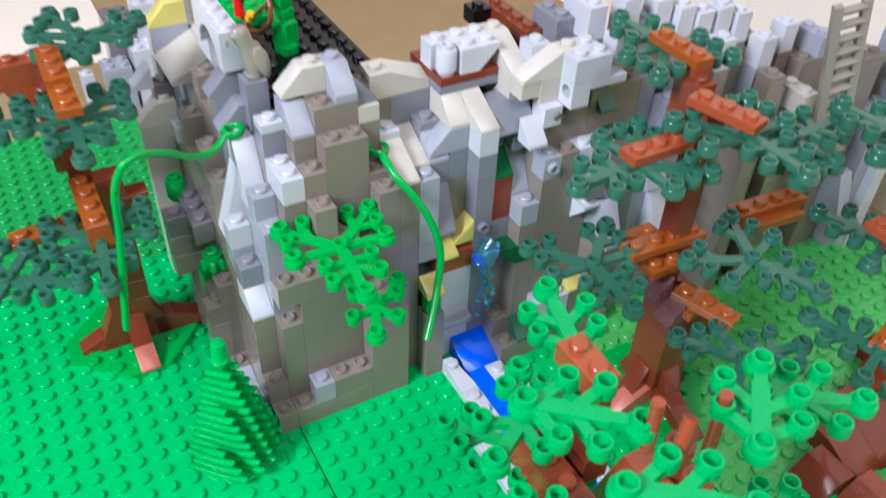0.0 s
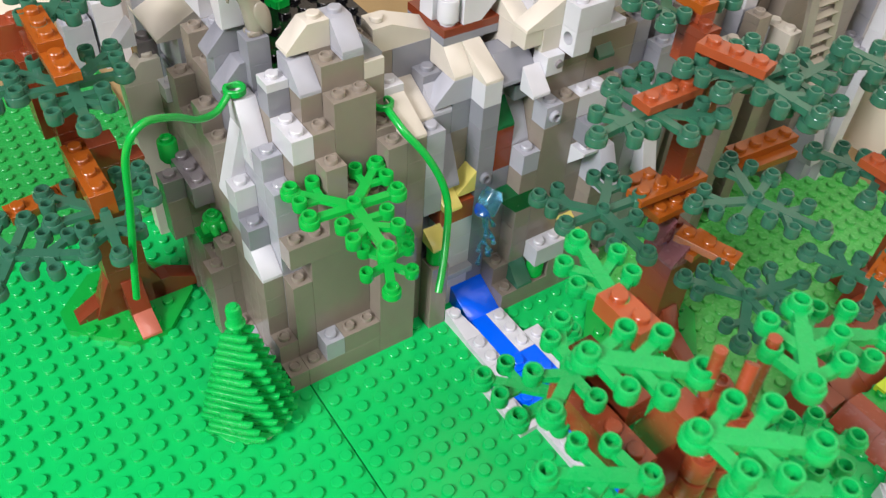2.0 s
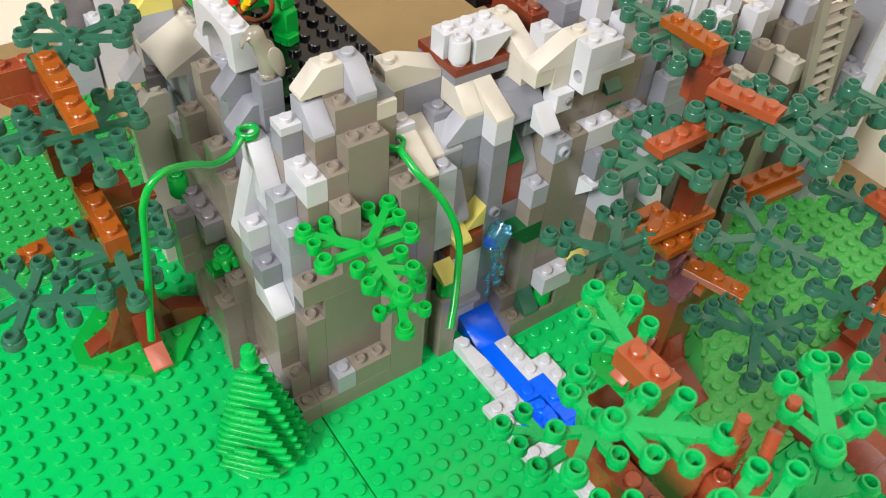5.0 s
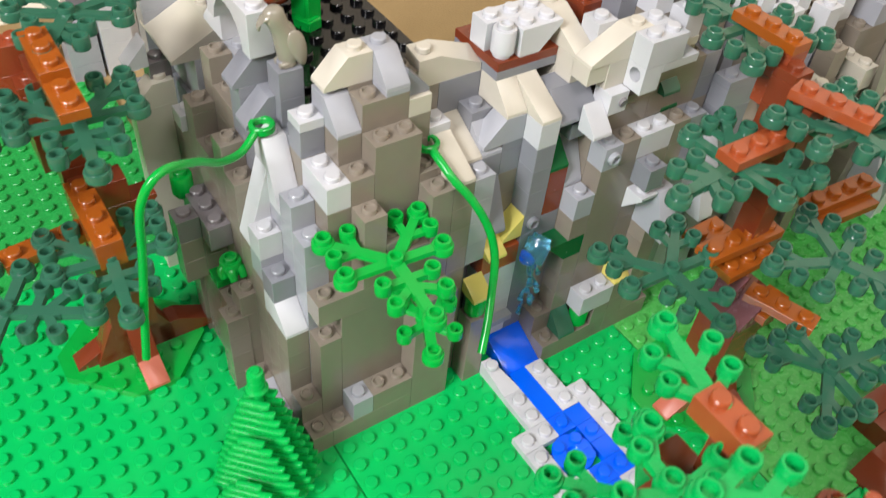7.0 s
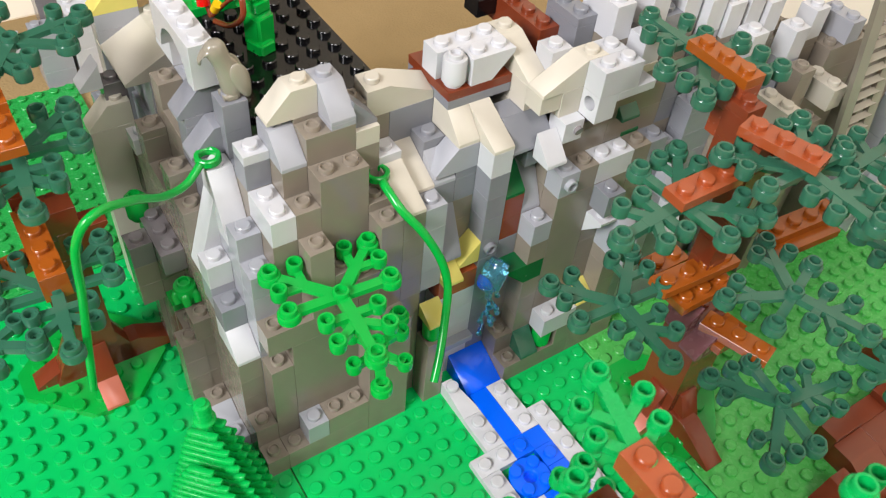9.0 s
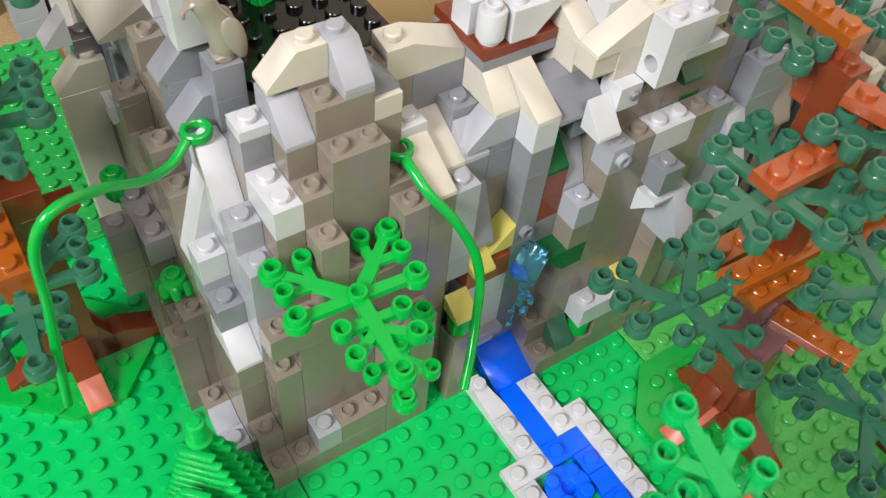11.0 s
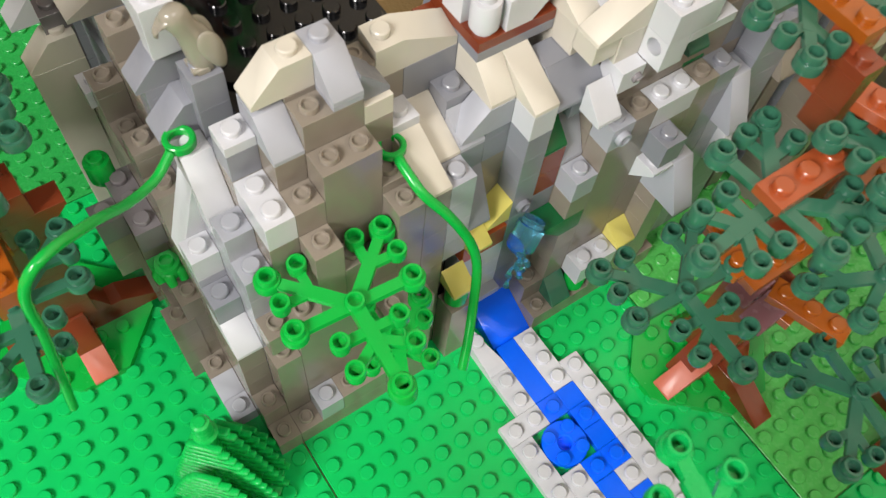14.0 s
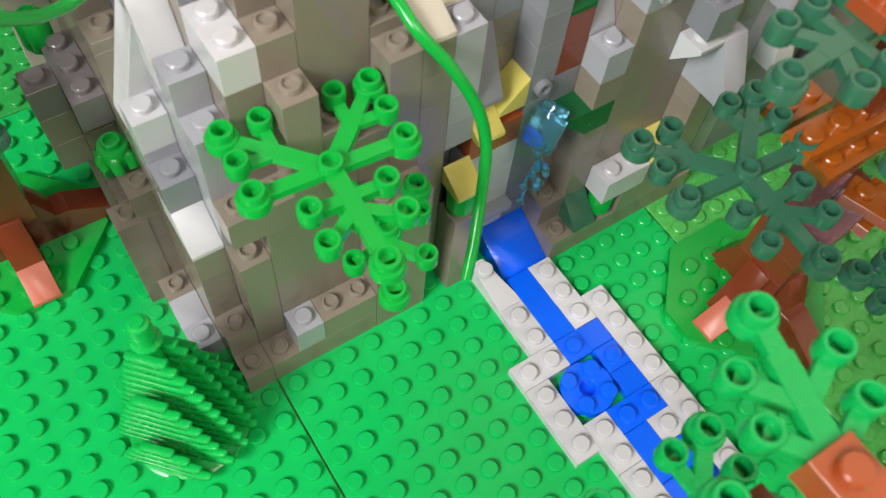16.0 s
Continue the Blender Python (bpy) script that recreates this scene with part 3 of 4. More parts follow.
# brown shaft and green slopes right of the post
stack(c, 11, 2, 0, 18, "mgrey")
stack(c, 11, 2, 18, 27, "mgrey")
stack(c, 11, 1, 15, 21, "mgrey")
stack(c, 11, 1, 21, 27, "brown")
slope(c, "half", 11, 1, 27, "pine")
stack(c, 11, 1, 0, 15, "tan")
slope(c, "s65", 12, 1, 24, "lgrey", studs=False)
stack(c, 12, 1, 0, 24, "tan")
slope(c, "half", 12, 0, 32, "white")
stack(c, 12, 1.3, 30, 32, "mgrey")
brick(c, 12, 0, 21, 1, 1, 3, "lgrey")
brick(c, 12, 0, 18, 1, 1, 3, "tan", studs=False)
slope(c, "inv", 11, 0, 15, "pine", r=3, studs=False)
# broad tan face on the right, with its low ledge
stack(c, 12, 0, 0, 15, "tan")
brick(c, 13, 0, 0, 2, 1, 27, "tan")
side_stud_brick(c, 13, 0, 27, "lgrey")
brick(c, 14, 0, 27, 1, 1, 3, "tan")
stack(c, 11, 0, 0, 6, "tan")
brick(c, 11, -1, 0, 4, 1, 3, "tan")
brick(c, 15, -1, 0, 3, 1, 3, "tan")
slope(c, "half", 12, -1, 3, "dkgreen")
round_brick(c, 13, -1, 3, "green")
brick(c, 13, -1, 6, 2, 1, 3, "white")
stack(c, 14, -1, 3, 6, "tan")
slope(c, "cheese", 15, -1, 9, "yellow")
stack(c, 15, -1, 3, 9, "tan")
stack(c, 13, 1, 0, 33, "tan", 3, 1)
stack(c, 13, 1, 33, 34, "tan", 3, 2)
stack(c, 15, 0, 0, 27, "tan", 2, 1)
brick(c, 15, 0, 27, 2, 1, 3, "white")
brick(c, 15, -1, 24, 1, 1, 3, "mgrey")
slope(c, "s65", 16, -2, 17, "lgrey")
slope(c, "inv", 15, -1, 20, "white")
stack(c, 16, -1, 3, 17, "tan")
stack(c, 17, 0, 0, 30, "tan")
stack(c, 18, 0, 0, 30, "mgrey")
stack(c, 16, 1, 30, 36, "tan", 3, 2)
slope(c, "s45", 17, 0.96, 30, "pine", studs=False)
stack(c, 18, 1, 0, 30, "tan", 2, 2)
stack(c, 19, 1, 30, 36, "mgrey")
stack(c, 19, 0, 0, 27, "lgrey")
slope(c, "s65", 19, -1, 22, "lgrey")
slope(c, "s75", 20, -1, 14, "white")
stack(c, 20, 0, 0, 26, "mgrey", 2, 2)
# crest of the right wing
stack(c, 15, 3, 30, 43, "mgrey", 1, 2)


def pillar(x, y, top, body, cap="white", d=1, cut=4):
    """A post of the crest: a pale cap over a darker body."""
    stack(c, x, y, 0, top - cut, body, 1, d)
    brick(c, x, y, top - cut, 1, d, cut, cap)


pillar(16, 2, 45, "tan", d=2)
pillar(17, 1.03, 42, "tan")
pillar(18, 2, 45, "lgrey")
pillar(19, 2, 42, "tan", "mgrey", d=2)
pillar(20, 2, 44, "tan")
pillar(21.2, 1.6, 43, "lgrey")
pillar(22.3, 1.4, 42, "tan")
pillar(23.6, 1.4, 42, "lgrey")
pillar(23.2, 0.4, 39, "tan")
pillar(24.8, 1.2, 41, "tan", d=2)
pillar(26.0, 0.2, 38, "lgrey")
stack(c, 25.8, 1.2, 0, 36, "tan", 2, 2)
stack(c, 26.0, -0.9, 0, 34, "tan")
stack(c, 27.0, -0.4, 0, 31, "lgrey")
brick(c, 24.6, -1.8, 28, 1, 2, 3, "cream")
stack(c, 24.6, -1.8, 0, 28, "tan", 1, 2)
stack(c, 20, 0, 26, 33, "mgrey", 2, 1)
slope(c, "s65", 22, -0.4, 24, "tan")
stack(c, 22, 0.6, 0, 36, "tan", 1, 1)
stack(c, 27.2, -1.6, 0, 27, "tan")
stack(c, 28.4, 0.0, 0, 30, "tan", 1, 3)
brick(c, 28.2, -1.6, 28, 1, 2, 3, "cream")
pillar(28.4, 1.0, 38, "tan")
stack(c, 29.6, 0.2, 0, 33, "tan", 3, 2)
brick(c, 30.6, 0.2, 33, 1, 2, 3, "lgrey")
stack(c, 32.8, -1.0, 0, 33, "tan", 2, 2)
slope(c, "s75", 33.6, -3.0, 6, "lgrey")
stack(c, 35, -2, 0, 24, "lgrey", 2, 2)
stack(c, 36, -2.6, 0, 34, "white", 1, 1)
stack(c, 37, -1.0, 0, 38, "lgrey", 2, 2)

# flat black roof plate behind the crest
roof = tagged(put("roof_plate", brick_mesh(6, 12, 1, "black", True), None, at(2, 5, 35)), "glossy black studded plate behind the cliff top", "plate")
tagged(put("top_plate", brick_mesh(4, 6, 1, "green", True), None, at(2, 14, 36)), "bright green studded plate on the black roof plate", "plate")
stack(c, 2, 5, 0, 35, "dgrey", 6, 12)


# ---- loose figures ----
def statue(name, label, category, parts_list, colour):
    """One plain mesh from stacked solids: (shape, place, size, turn)."""
    bm = bmesh.new()
    for shape, place, size, spin in parts_list:
        tmp = bmesh.new()
        if shape == "ball":
            bmesh.ops.create_uvsphere(tmp, u_segments=18, v_segments=12, radius=0.5)
        else:
            bmesh.ops.create_cube(tmp, size=1)
            bmesh.ops.bevel(tmp, geom=tmp.edges[:], offset=0.12, segments=3, affect="EDGES")
        merge(bm, tmp, Matrix.Translation(place) @ Euler([radians(s) for s in spin]).to_matrix().to_4x4() @ Matrix.Diagonal((*size, 1)))
    return tagged(put(name, finish(bm, name, colour, 50), None, Matrix()), label, category)


def bird_figure(x, y, z):
    """A plain moulded bird: one smooth body, a hooked beak, folded wings and feet."""
    bm = bmesh.new()
    rings = []
    for h, cx, rx, ry in ((0.1, 0.1, 0.36, 0.36), (0.35, 0.14, 0.5, 0.44), (0.8, 0.16, 0.6, 0.48), (1.2, 0.08, 0.58, 0.46), (1.6, -0.08, 0.5, 0.42),
                          (1.9, -0.26, 0.46, 0.4), (2.2, -0.4, 0.5, 0.4), (2.5, -0.42, 0.44, 0.36), (2.68, -0.4, 0.26, 0.22)):
        rings.append([bm.verts.new((x + cx + rx * math.cos(math.pi * i / 10), y + ry * math.sin(math.pi * i / 10), z + h)) for i in range(20)])
    for a, b in zip(rings, rings[1:]):
        for i in range(20):
            bm.faces.new((a[i], a[(i + 1) % 20], b[(i + 1) % 20], b[i]))
    bm.faces.new(rings[-1])
    bm.faces.new(rings[0][::-1])
    hook = []
    for h, cx, r in ((2.35, -0.7, 0.3), (2.28, -0.92, 0.25), (2.12, -1.06, 0.19), (1.92, -1.1, 0.12), (1.8, -1.08, 0.05)):
        hook.append([bm.verts.new((x + cx + r * 0.7 * math.cos(math.pi * i / 6), y + r * math.sin(math.pi * i / 6), z + h + r * 0.8 * math.cos(math.pi * i / 6))) for i in range(12)])
    for a, b in zip(hook, hook[1:]):
        for i in range(12):
            bm.faces.new((a[i], a[(i + 1) % 12], b[(i + 1) % 12], b[i]))
    bm.faces.new(hook[-1])
    for side in (-1, 1):
        tmp = bmesh.new()
        bmesh.ops.create_uvsphere(tmp, u_segments=18, v_segments=12, radius=0.5)
        for v in tmp.verts:
            v.co.x *= 0.55 + 0.45 * min(1.0, max(0.0, v.co.z + 0.6))
        merge(bm, tmp, Matrix.Translation((x + 0.42, y + 0.42 * side, z + 0.85)) @ Matrix.Rotation(radians(-16), 4, "Y") @ Matrix.Diagonal((0.95, 0.3, 1.75, 1)))
        tmp = bmesh.new()
        bmesh.ops.create_cube(tmp, size=1)
        bmesh.ops.bevel(tmp, geom=tmp.edges[:], offset=0.2, segments=3, affect="EDGES")
        merge(bm, tmp, Matrix.Translation((x - 0.05, y + 0.24 * side, z + 0.12)) @ Matrix.Diagonal((0.72, 0.36, 0.3, 1)))
    bmesh.ops.scale(bm, vec=(0.84, 0.84, 0.88), space=Matrix.Translation((-x, -y, -z)), verts=bm.verts[:])
    return tagged(put("parrot_figure", finish(bm, "parrot_figure", "stone", 60), None, Matrix()), "warm grey plastic toy parrot perched on the cliff top", "toy bird")


bird_figure(1.55, 6.05, 16.0)

statue("toy_figure", "green plastic toy archer figure standing on the black plate", "toy figure", [
    ("box", (4.75, 10.9, 15.2), (0.95, 1.0, 1.7), (0, 0, 20)),
    ("box", (4.62, 10.55, 14.62), (0.85, 1.0, 0.5), (0, 0, 20)),
    ("box", (4.65, 11.15, 16.3), (0.9, 1.3, 0.5), (0, 0, 20)),
    ("box", (4.6, 11.25, 17.3), (0.9, 1.3, 1.7), (0, 0, 20)),
    ("ball", (3.7, 12.3, 17.2), (0.45, 1.3, 0.45), (0, 20, 60)),
    ("ball", (4.5, 11.4, 18.9), (0.95, 0.95, 1.0), (0, 0, 0)),
], "green")

bow = thing("toy_bow", "curved brown plastic toy bow beside the archer", "toy bow", 3.6, 10.8, 16)
tube(bow, "bow_limb", [(3.5, 13.0, 14.9), (3.45, 13.4, 15.8), (3.55, 12.6, 16.9), (3.9, 11.4, 17.4), (4.0, 10.6, 17.0), (3.9, 10.4, 16.2), (3.7, 11.4, 15.3), (3.5, 12.6, 14.9)], 0.13, "brown")
tube(bow, "bow_string", [(3.5, 12.9, 15.0), (3.8, 11.7, 16.2), (4.0, 10.7, 17.0)], 0.09, "brown")
tube(bow, "grip", [(3.5, 12.5, 15.5), (3.55, 12.2, 15.9)], 0.2, "skin", label="yellow grip")
quiver = thing("toy_feather", "red plastic toy feather beside the archer figure", "toy feather", 3.2, 13.2, 16)
tube(quiver, "feather", [(3.3, 13.2, 15.4), (3.3, 13.5, 16.6), (3.2, 13.8, 17.6)], lambda t: 0.3 * (1 - 0.6 * t), "red")

# ---- vines ----
vine = thing("toy_vine", "bright green bendy plastic vine hooked over a white slope", "vine", 0.2, 5.7, 13.9)
tube(vine, "stem", [(-0.15, 5.4, 13.9), (-0.9, 5.0, 13.55), (-1.9, 4.4, 13.9), (-3.0, 3.6, 14.9), (-4.4, 2.75, 15.6), (-5.2, 2.7, 14.6), (-5.5, 2.9, 12.2), (-5.9, 2.95, 9.5), (-6.25, 2.9, 7.2)],
     0.16, "green")
bm = bmesh.new()
lathe(bm, 0.25, 5.66, [(0.3, 13.78), (0.5, 13.78), (0.5, 14.02), (0.46, 14.06), (0.34, 14.06), (0.3, 14.02), (0.3, 13.78)], 20, cap=False)
part("ring", bm, "green", vine)
vine = thing("toy_vine", "bright green bendy plastic vine hanging over the tan post", "vine", 5.8, 2.8, 13.1)
tube(vine, "stem", [(5.75, 2.35, 13.05), (5.75, 1.7, 12.9), (5.9, 1.0, 12.5), (6.5, 0.35, 11.6), (7.1, -0.15, 10.2), (7.3, -0.5, 8.8), (6.8, -1.2, 7.6), (6.2, -1.9, 6.7), (5.6, -2.5, 5.9)],
     0.18, "green")
bm = bmesh.new()
lathe(bm, 5.77, 2.76, [(0.3, 12.98), (0.5, 12.98), (0.5, 13.2), (0.46, 13.24), (0.34, 13.24), (0.3, 13.2), (0.3, 12.98)], 20, cap=False)
part("ring", bm, "green", vine)

# ---- waterfall splash ----
fall = thing("toy_waterfall", "clear light blue plastic splash pieces falling from the side stud", "waterfall", 10.3, 0.5, 7)
bm = bmesh.new()
tmp = bmesh.new()
lathe(tmp, 0, 0, [(0.02, -0.5), (0.38, -0.5), (0.38, -0.3), (0.48, -0.28), (0.48, 0.5), (0.45, 0.55), (0.3, 0.55), (0.3, 0.75), (0.02, 0.75)], 16)
merge(bm, tmp, Matrix.Translation((10.42, 0.28, 7.3)) @ Matrix.Scale(1.2, 4) @ Matrix.Rotation(radians(-140), 4, "Y") @ Matrix.Rotation(radians(14), 4, "X"))
part("clear_barrel", bm, "water", fall)
bm = bmesh.new()
bmesh.ops.create_uvsphere(bm, u_segments=14, v_segments=10, radius=0.34)
bmesh.ops.transform(bm, matrix=Matrix.Translation((9.98, 0.36, 6.8)), verts=bm.verts)
part("ball", bm, "blue", fall, "blue ball behind the clear barrel")
tube(fall, "jet", [(10.1, 0.35, 6.9), (10.25, 0.3, 6.3), (10.35, 0.3, 5.6)], lambda t: 0.22 - 0.06 * t, "water")
for i in range(11):
    a = random.uniform(-0.5, 0.55)
    b = random.uniform(-0.16, 0.2)
    z = 6.1 - 0.24 * i
    tube(fall, "droplet", [(10.35 + a * 0.5, 0.32, z), (10.4 + a, 0.3 + b, z - 0.4), (10.4 + a * 1.35, 0.25 + b, z - 0.75)], lambda t: 0.05 + 0.1 * t * t, "water", n=8)

# ---- leaves on the cliff ----
wall_leaf = thing("toy_leaf", "large bright green branching leaf plate in front of the cliff", "toy leaf", 2.5, -0.2, 10.8)
leaf(wall_leaf, 2.5, -0.42, 11.35, -4, "green")
wall_leaf = thing("toy_leaf", "small bright green leaf plate below the large one", "toy leaf", 4.0, -0.6, 7.4)
leaf(wall_leaf, 3.9, -0.75, 7.85, -25, "green", kind="small")
sprout = thing("toy_sprout", "small bright green round plant piece on the flank of the cliff", "toy plant", -1.6, 6.0, 7)
round_brick(sprout, -1.95, 5.9, 15.5, "green", h=2)
for a, b in ((-1.6, 5.75), (-1.15, 5.8), (-1.9, 6.1)):
    tube(sprout, "petal", [(-1.45, 6.35, 6.75), (a, b + 0.25, 6.6), (a, b, 6.3)], lambda t: 0.26 - 0.1 * t, "green")
sprout = thing("toy_sprout", "small bright green round plant piece behind the grey bricks", "toy plant", -2, 10, 9)
round_brick(sprout, -2.4, 9.6, 20, "green", h=3)

# ---- fir tree ----
fir = thing("toy_fir_tree", "bright green plastic toy fir tree with ridged boughs on the baseplate", "fir tree", -3, 0, 0)
FX, FY = -3.1, 0.15
bm = bmesh.new()
lathe(bm, FX, FY, [(1.95, 0.02), (2.0, 0.14), (1.9, 0.2), (0.75, 0.26), (0.16, 6.3), (0.2, 6.7)], 24)
part("core", bm, "fir", fir)
bm = bmesh.new()
lathe(bm, FX, FY, [(0.3, 6.3), (0.44, 6.36), (0.44, 6.46), (0.36, 6.54), (0.34, 6.6), (0.34, 7.3), (0.3, 7.42), (0.2, 7.46), (0.18, 7.52)], 18)
part("tip", bm, "fir", fir)


def bough_tier(z, r):
    """One moulded tier: a row of thick parallel blades with blunt ends that curl up on one side."""
    bm = bmesh.new()
    along = Vector((math.cos(-0.85), math.sin(-0.85), 0))
    across = Vector((-along.y, along.x, 0))
    hub = Vector((FX, FY, z))
    for q in range(-4, 4):
        u = 0.66 * q + 0.33
        if abs(u) > r - 0.04:
            continue
        vm = max(0.45, math.sqrt(r * r - u * u)) + 0.12
        tmp = bmesh.new()
        sections = []
        for f in (-1.0, -0.86, -0.5, 0.0, 0.5, 0.86, 1.0):
            wide = 0.75 if abs(f) == 1 else 1.0
            o = hub + along * (f * vm) + across * u - Vector((0, 0, (-0.2 * vm if f > 0 else 0.1) * f * f + 0.05 * abs(u) + 0.2))
            lip = Vector((0, 0, 0.28 if abs(f) < 1 else 0.2))
            side = across * (0.16 * wide)
            sections.append([tmp.verts.new(p) for p in (o - side * 0.8, o + side * 0.8, o + side - lip, o - side - lip)])
        for a, b in zip(sections, sections[1:]):
            for k in range(4):
                tmp.faces.new((a[k], a[(k + 1) % 4], b[(k + 1) % 4], b[k]))
        tmp.faces.new(sections[0][::-1])
        tmp.faces.new(sections[-1])
        bmesh.ops.recalc_face_normals(tmp, faces=tmp.faces)
        bmesh.ops.bevel(tmp, geom=tmp.edges[:], offset=0.025, segments=1, affect="EDGES", clamp_overlap=True)
        merge(bm, tmp)
    return part("bough_tier", bm, "fir", fir, smooth=50)


for q in range(11):
    z = 0.62 + 0.55 * q
    bough_tier(z, 0.4 + 1.95 * (1 - z / 6.9))

# ---- far bricks on the table ----
far = thing("toy_ruin", "stacks of white and grey toy bricks beyond the green baseplate", "brick stacks", 0, 34, 0)
for x, y, k, colour, w, d in ((-1.6, 33.4, 9, "lgrey", 2, 2), (0.6, 33.2, 12, "white", 2, 2), (-0.6, 35.6, 16, "dgrey", 2, 2), (1.6, 35.4, 18, "white", 2, 2), (3.8, 36.0, 22, "lgrey", 2, 3), (-3.0, 36.5, 5, "white", 1, 1)):
    stack(far, x, y, -0.8, k, colour, w, d)


# ---- trees ----
def roots(parent, x, y, colour, k=0):
    """A flared four-way foot built from slope bricks round a square trunk."""
    slope(parent, "s65", x - 0.5, y - 2.0, k, colour, 0)
    slope(parent, "s65", x - 0.5, y, k, colour, 2)
    slope(parent, "s65", x, y - 0.5, k, colour, 1)
    slope(parent, "s65", x - 2.0, y - 0.5, k, colour, 3)


def foot_plate(parent, x, y):
    """The green plate with cut corners under a tree."""
    bm = bmesh.new()
    edge = [(-3.25, -0.45), (-0.75, -2.95), (1.25, -2.95), (3.25, -0.85), (3.25, 0.95), (1.25, 2.95), (-1.25, 2.95), (-3.25, 0.95)]
    low, top = ([bm.verts.new((x + a, y + b, z)) for a, b in edge] for z in (0.005, 0.4))
    bm.faces.new(low[::-1])
    bm.faces.new(top)
    for i in range(8):
        bm.faces.new((low[i], low[(i + 1) % 8], top[(i + 1) % 8], top[i]))
    for i in range(-4, 4):
        for j in range(-4, 4):
            a, b = i + 0.75, j + 0.85
            if abs(a) + abs(b) < 3.6 and abs(a) < 3 and abs(b) < 2.6:
                add_stud(bm, x + a, y + b, 0.4)
    part("foot_plate", bm, "green", parent, "bright green plate with cut corners")


tree = thing("toy_tree", "brown toy brick tree with flat dark green leaf plates", "toy tree", -6, 9, 0, "toy brick trees")
t = tree
roots(t, -5.5, 9.5, "brown", 1)
foot_plate(t, -5.75, 9.65)
# brown root slope, its glare painted in as pink
slope(t, "s33", -6.0, 6.6, 1, "pink", studs=False)
slope(t, "s33", -4.5, 9.0, 1, "brown", r=1, studs=False)
slope(t, "s33", -8.4, 9.2, 1, "brown", r=3, studs=False)
stack(t, -6.5, 8.6, 6, 26, "brown", 2, 2)
brick(t, -6.6, 5.2, 25, 1, 4, 3, "orange")
brick(t, -6.4, 8.4, 25, 2, 1, 3, "brown", studs=False)
slope(t, "inv", -5.4, 8.4, 22, "brown", r=1, studs=False)
brick(t, -9.5, 7.0, 24, 4, 1, 1, "orange", spin=8)
stack(t, -6.5, 9.4, 26, 39, "brown", 1, 2)
brick(t, -6.35, 6.25, 39.5, 1, 4, 1, "orange")
brick(t, -6.35, 8.2, 40.5, 1, 3, 1, "orange")
brick(t, -9.9, 12.1, 36, 4, 1, 3, "umber")
slope(t, "inv", -7.9, 12.1, 33, "umber", r=3, studs=False)
stack(t, -6.9, 11.1, 26, 36, "brown", 1, 2)
leaf(t, -4.35, 12.3, 16.6, -30)
leaf(t, -5.67, 7.36, 15.4, -5)
leaf(t, -6.15, 5.48, 10.5, -5)
leaf(t, -10.0, 5.0, 10.2, 60)
leaf(t, -10.5, 8.5, 15.2, 90)

tree = thing("toy_tree", "brown toy brick tree with orange branches and dark green leaves", "toy tree", 17, -6, 0, "toy brick trees")
t = tree
foot_plate(t, 16.65, -6.05)
roots(t, 16.9, -6.2, "brown", 1)
# pink here is painted glare on a brown root slope
slope(t, "s33", 13.9, -7.0, 1, "pink", r=3, studs=False)
slope(t, "s33", 16.2, -10.0, 1, "brown", studs=False)
stack(t, 16.0, -7.1, 4, 18, "brown", 2, 2)
stack(t, 15.9, -6.0, 18, 42, "brown", 1, 1)
stack(t, 16.6, -4.6, 36, 43, "brown", 1, 1)
brick(t, 16.9, -3.9, 44, 1, 3, 1, "orange")
stack(t, 16.9, -3.9, 38, 44, "umber")
brick(t, 16.25, -8.0, 42.5, 1, 3, 1, "rust", spin=15)
brick(t, 12.35, -6.2, 39, 3, 1, 1, "rust")
brick(t, 13.6, -6.1, 25.5, 4, 1, 1, "orange", spin=-3)
brick(t, 14.5, -6.6, 23, 3, 1, 1, "orange")
brick(t, 14.8, -4.6, 23, 2, 1, 1, "orange")
brick(t, 16.75, -9.6, 19.3, 1, 3, 1, "orange", spin=18)
brick(t, 16.0, -8.0, 18, 2, 1, 1, "orange", spin=10)
brick(t, 19.6, -6.3, 26, 4, 1, 1, "orange", spin=-4)
brick(t, 19.1, -6.8, 25, 4, 1, 1, "orange", studs=False, spin=-4)
slope(t, "s65", 17.0, -7.1, 12, "brown", r=1, w=1, studs=False)
slope(t, "half", 15.2, -7.6, 17, "mauve", r=3)
slope(t, "half", 15.0, -6.6, 19, "mauve", r=3)
leaf(t, 11.9, -5.5, 10.7, -4)
leaf(t, 17.41, -1.46, 17.8, 180)
leaf(t, 16.8, -7.35, 16.9, 0)
leaf(t, 18.97, -7.77, 16.3, 95)
leaf(t, 12.83, -5.79, 15.8, -85)
leaf(t, 17.8, -8.75, 11.2, 20)
leaf(t, 16.08, -11.13, 8.1, 80)

tree = thing("toy_tree", "brown toy brick tree with dark green leaves at the far corner", "toy tree", 29, -11, 0, "toy brick trees")
t = tree
roots(t, 29.5, -11.0, "brown")
stack(t, 29.0, -11.5, 6, 36, "brown", 1, 1)
brick(t, 24.8, -11.4, 36, 5, 1, 3, "brown", studs=False)
leaf(t, 21.25, -11.03, 17.5, 185)
brick(t, 21.3, -14.3, 42, 1, 4, 1, "rust")
brick(t, 22.3, -14.2, 30, 1, 4, 1, "rust")
brick(t, 22.8, -12.0, 28, 6, 1, 2, "brown", studs=False)
brick(t, 20.5, -14.5, 22, 4, 1, 1, "orange", spin=15)
leaf(t, 23.4, -10.9, 11.7, 200)
leaf(t, 20.5, -14.0, 9.2, 200)
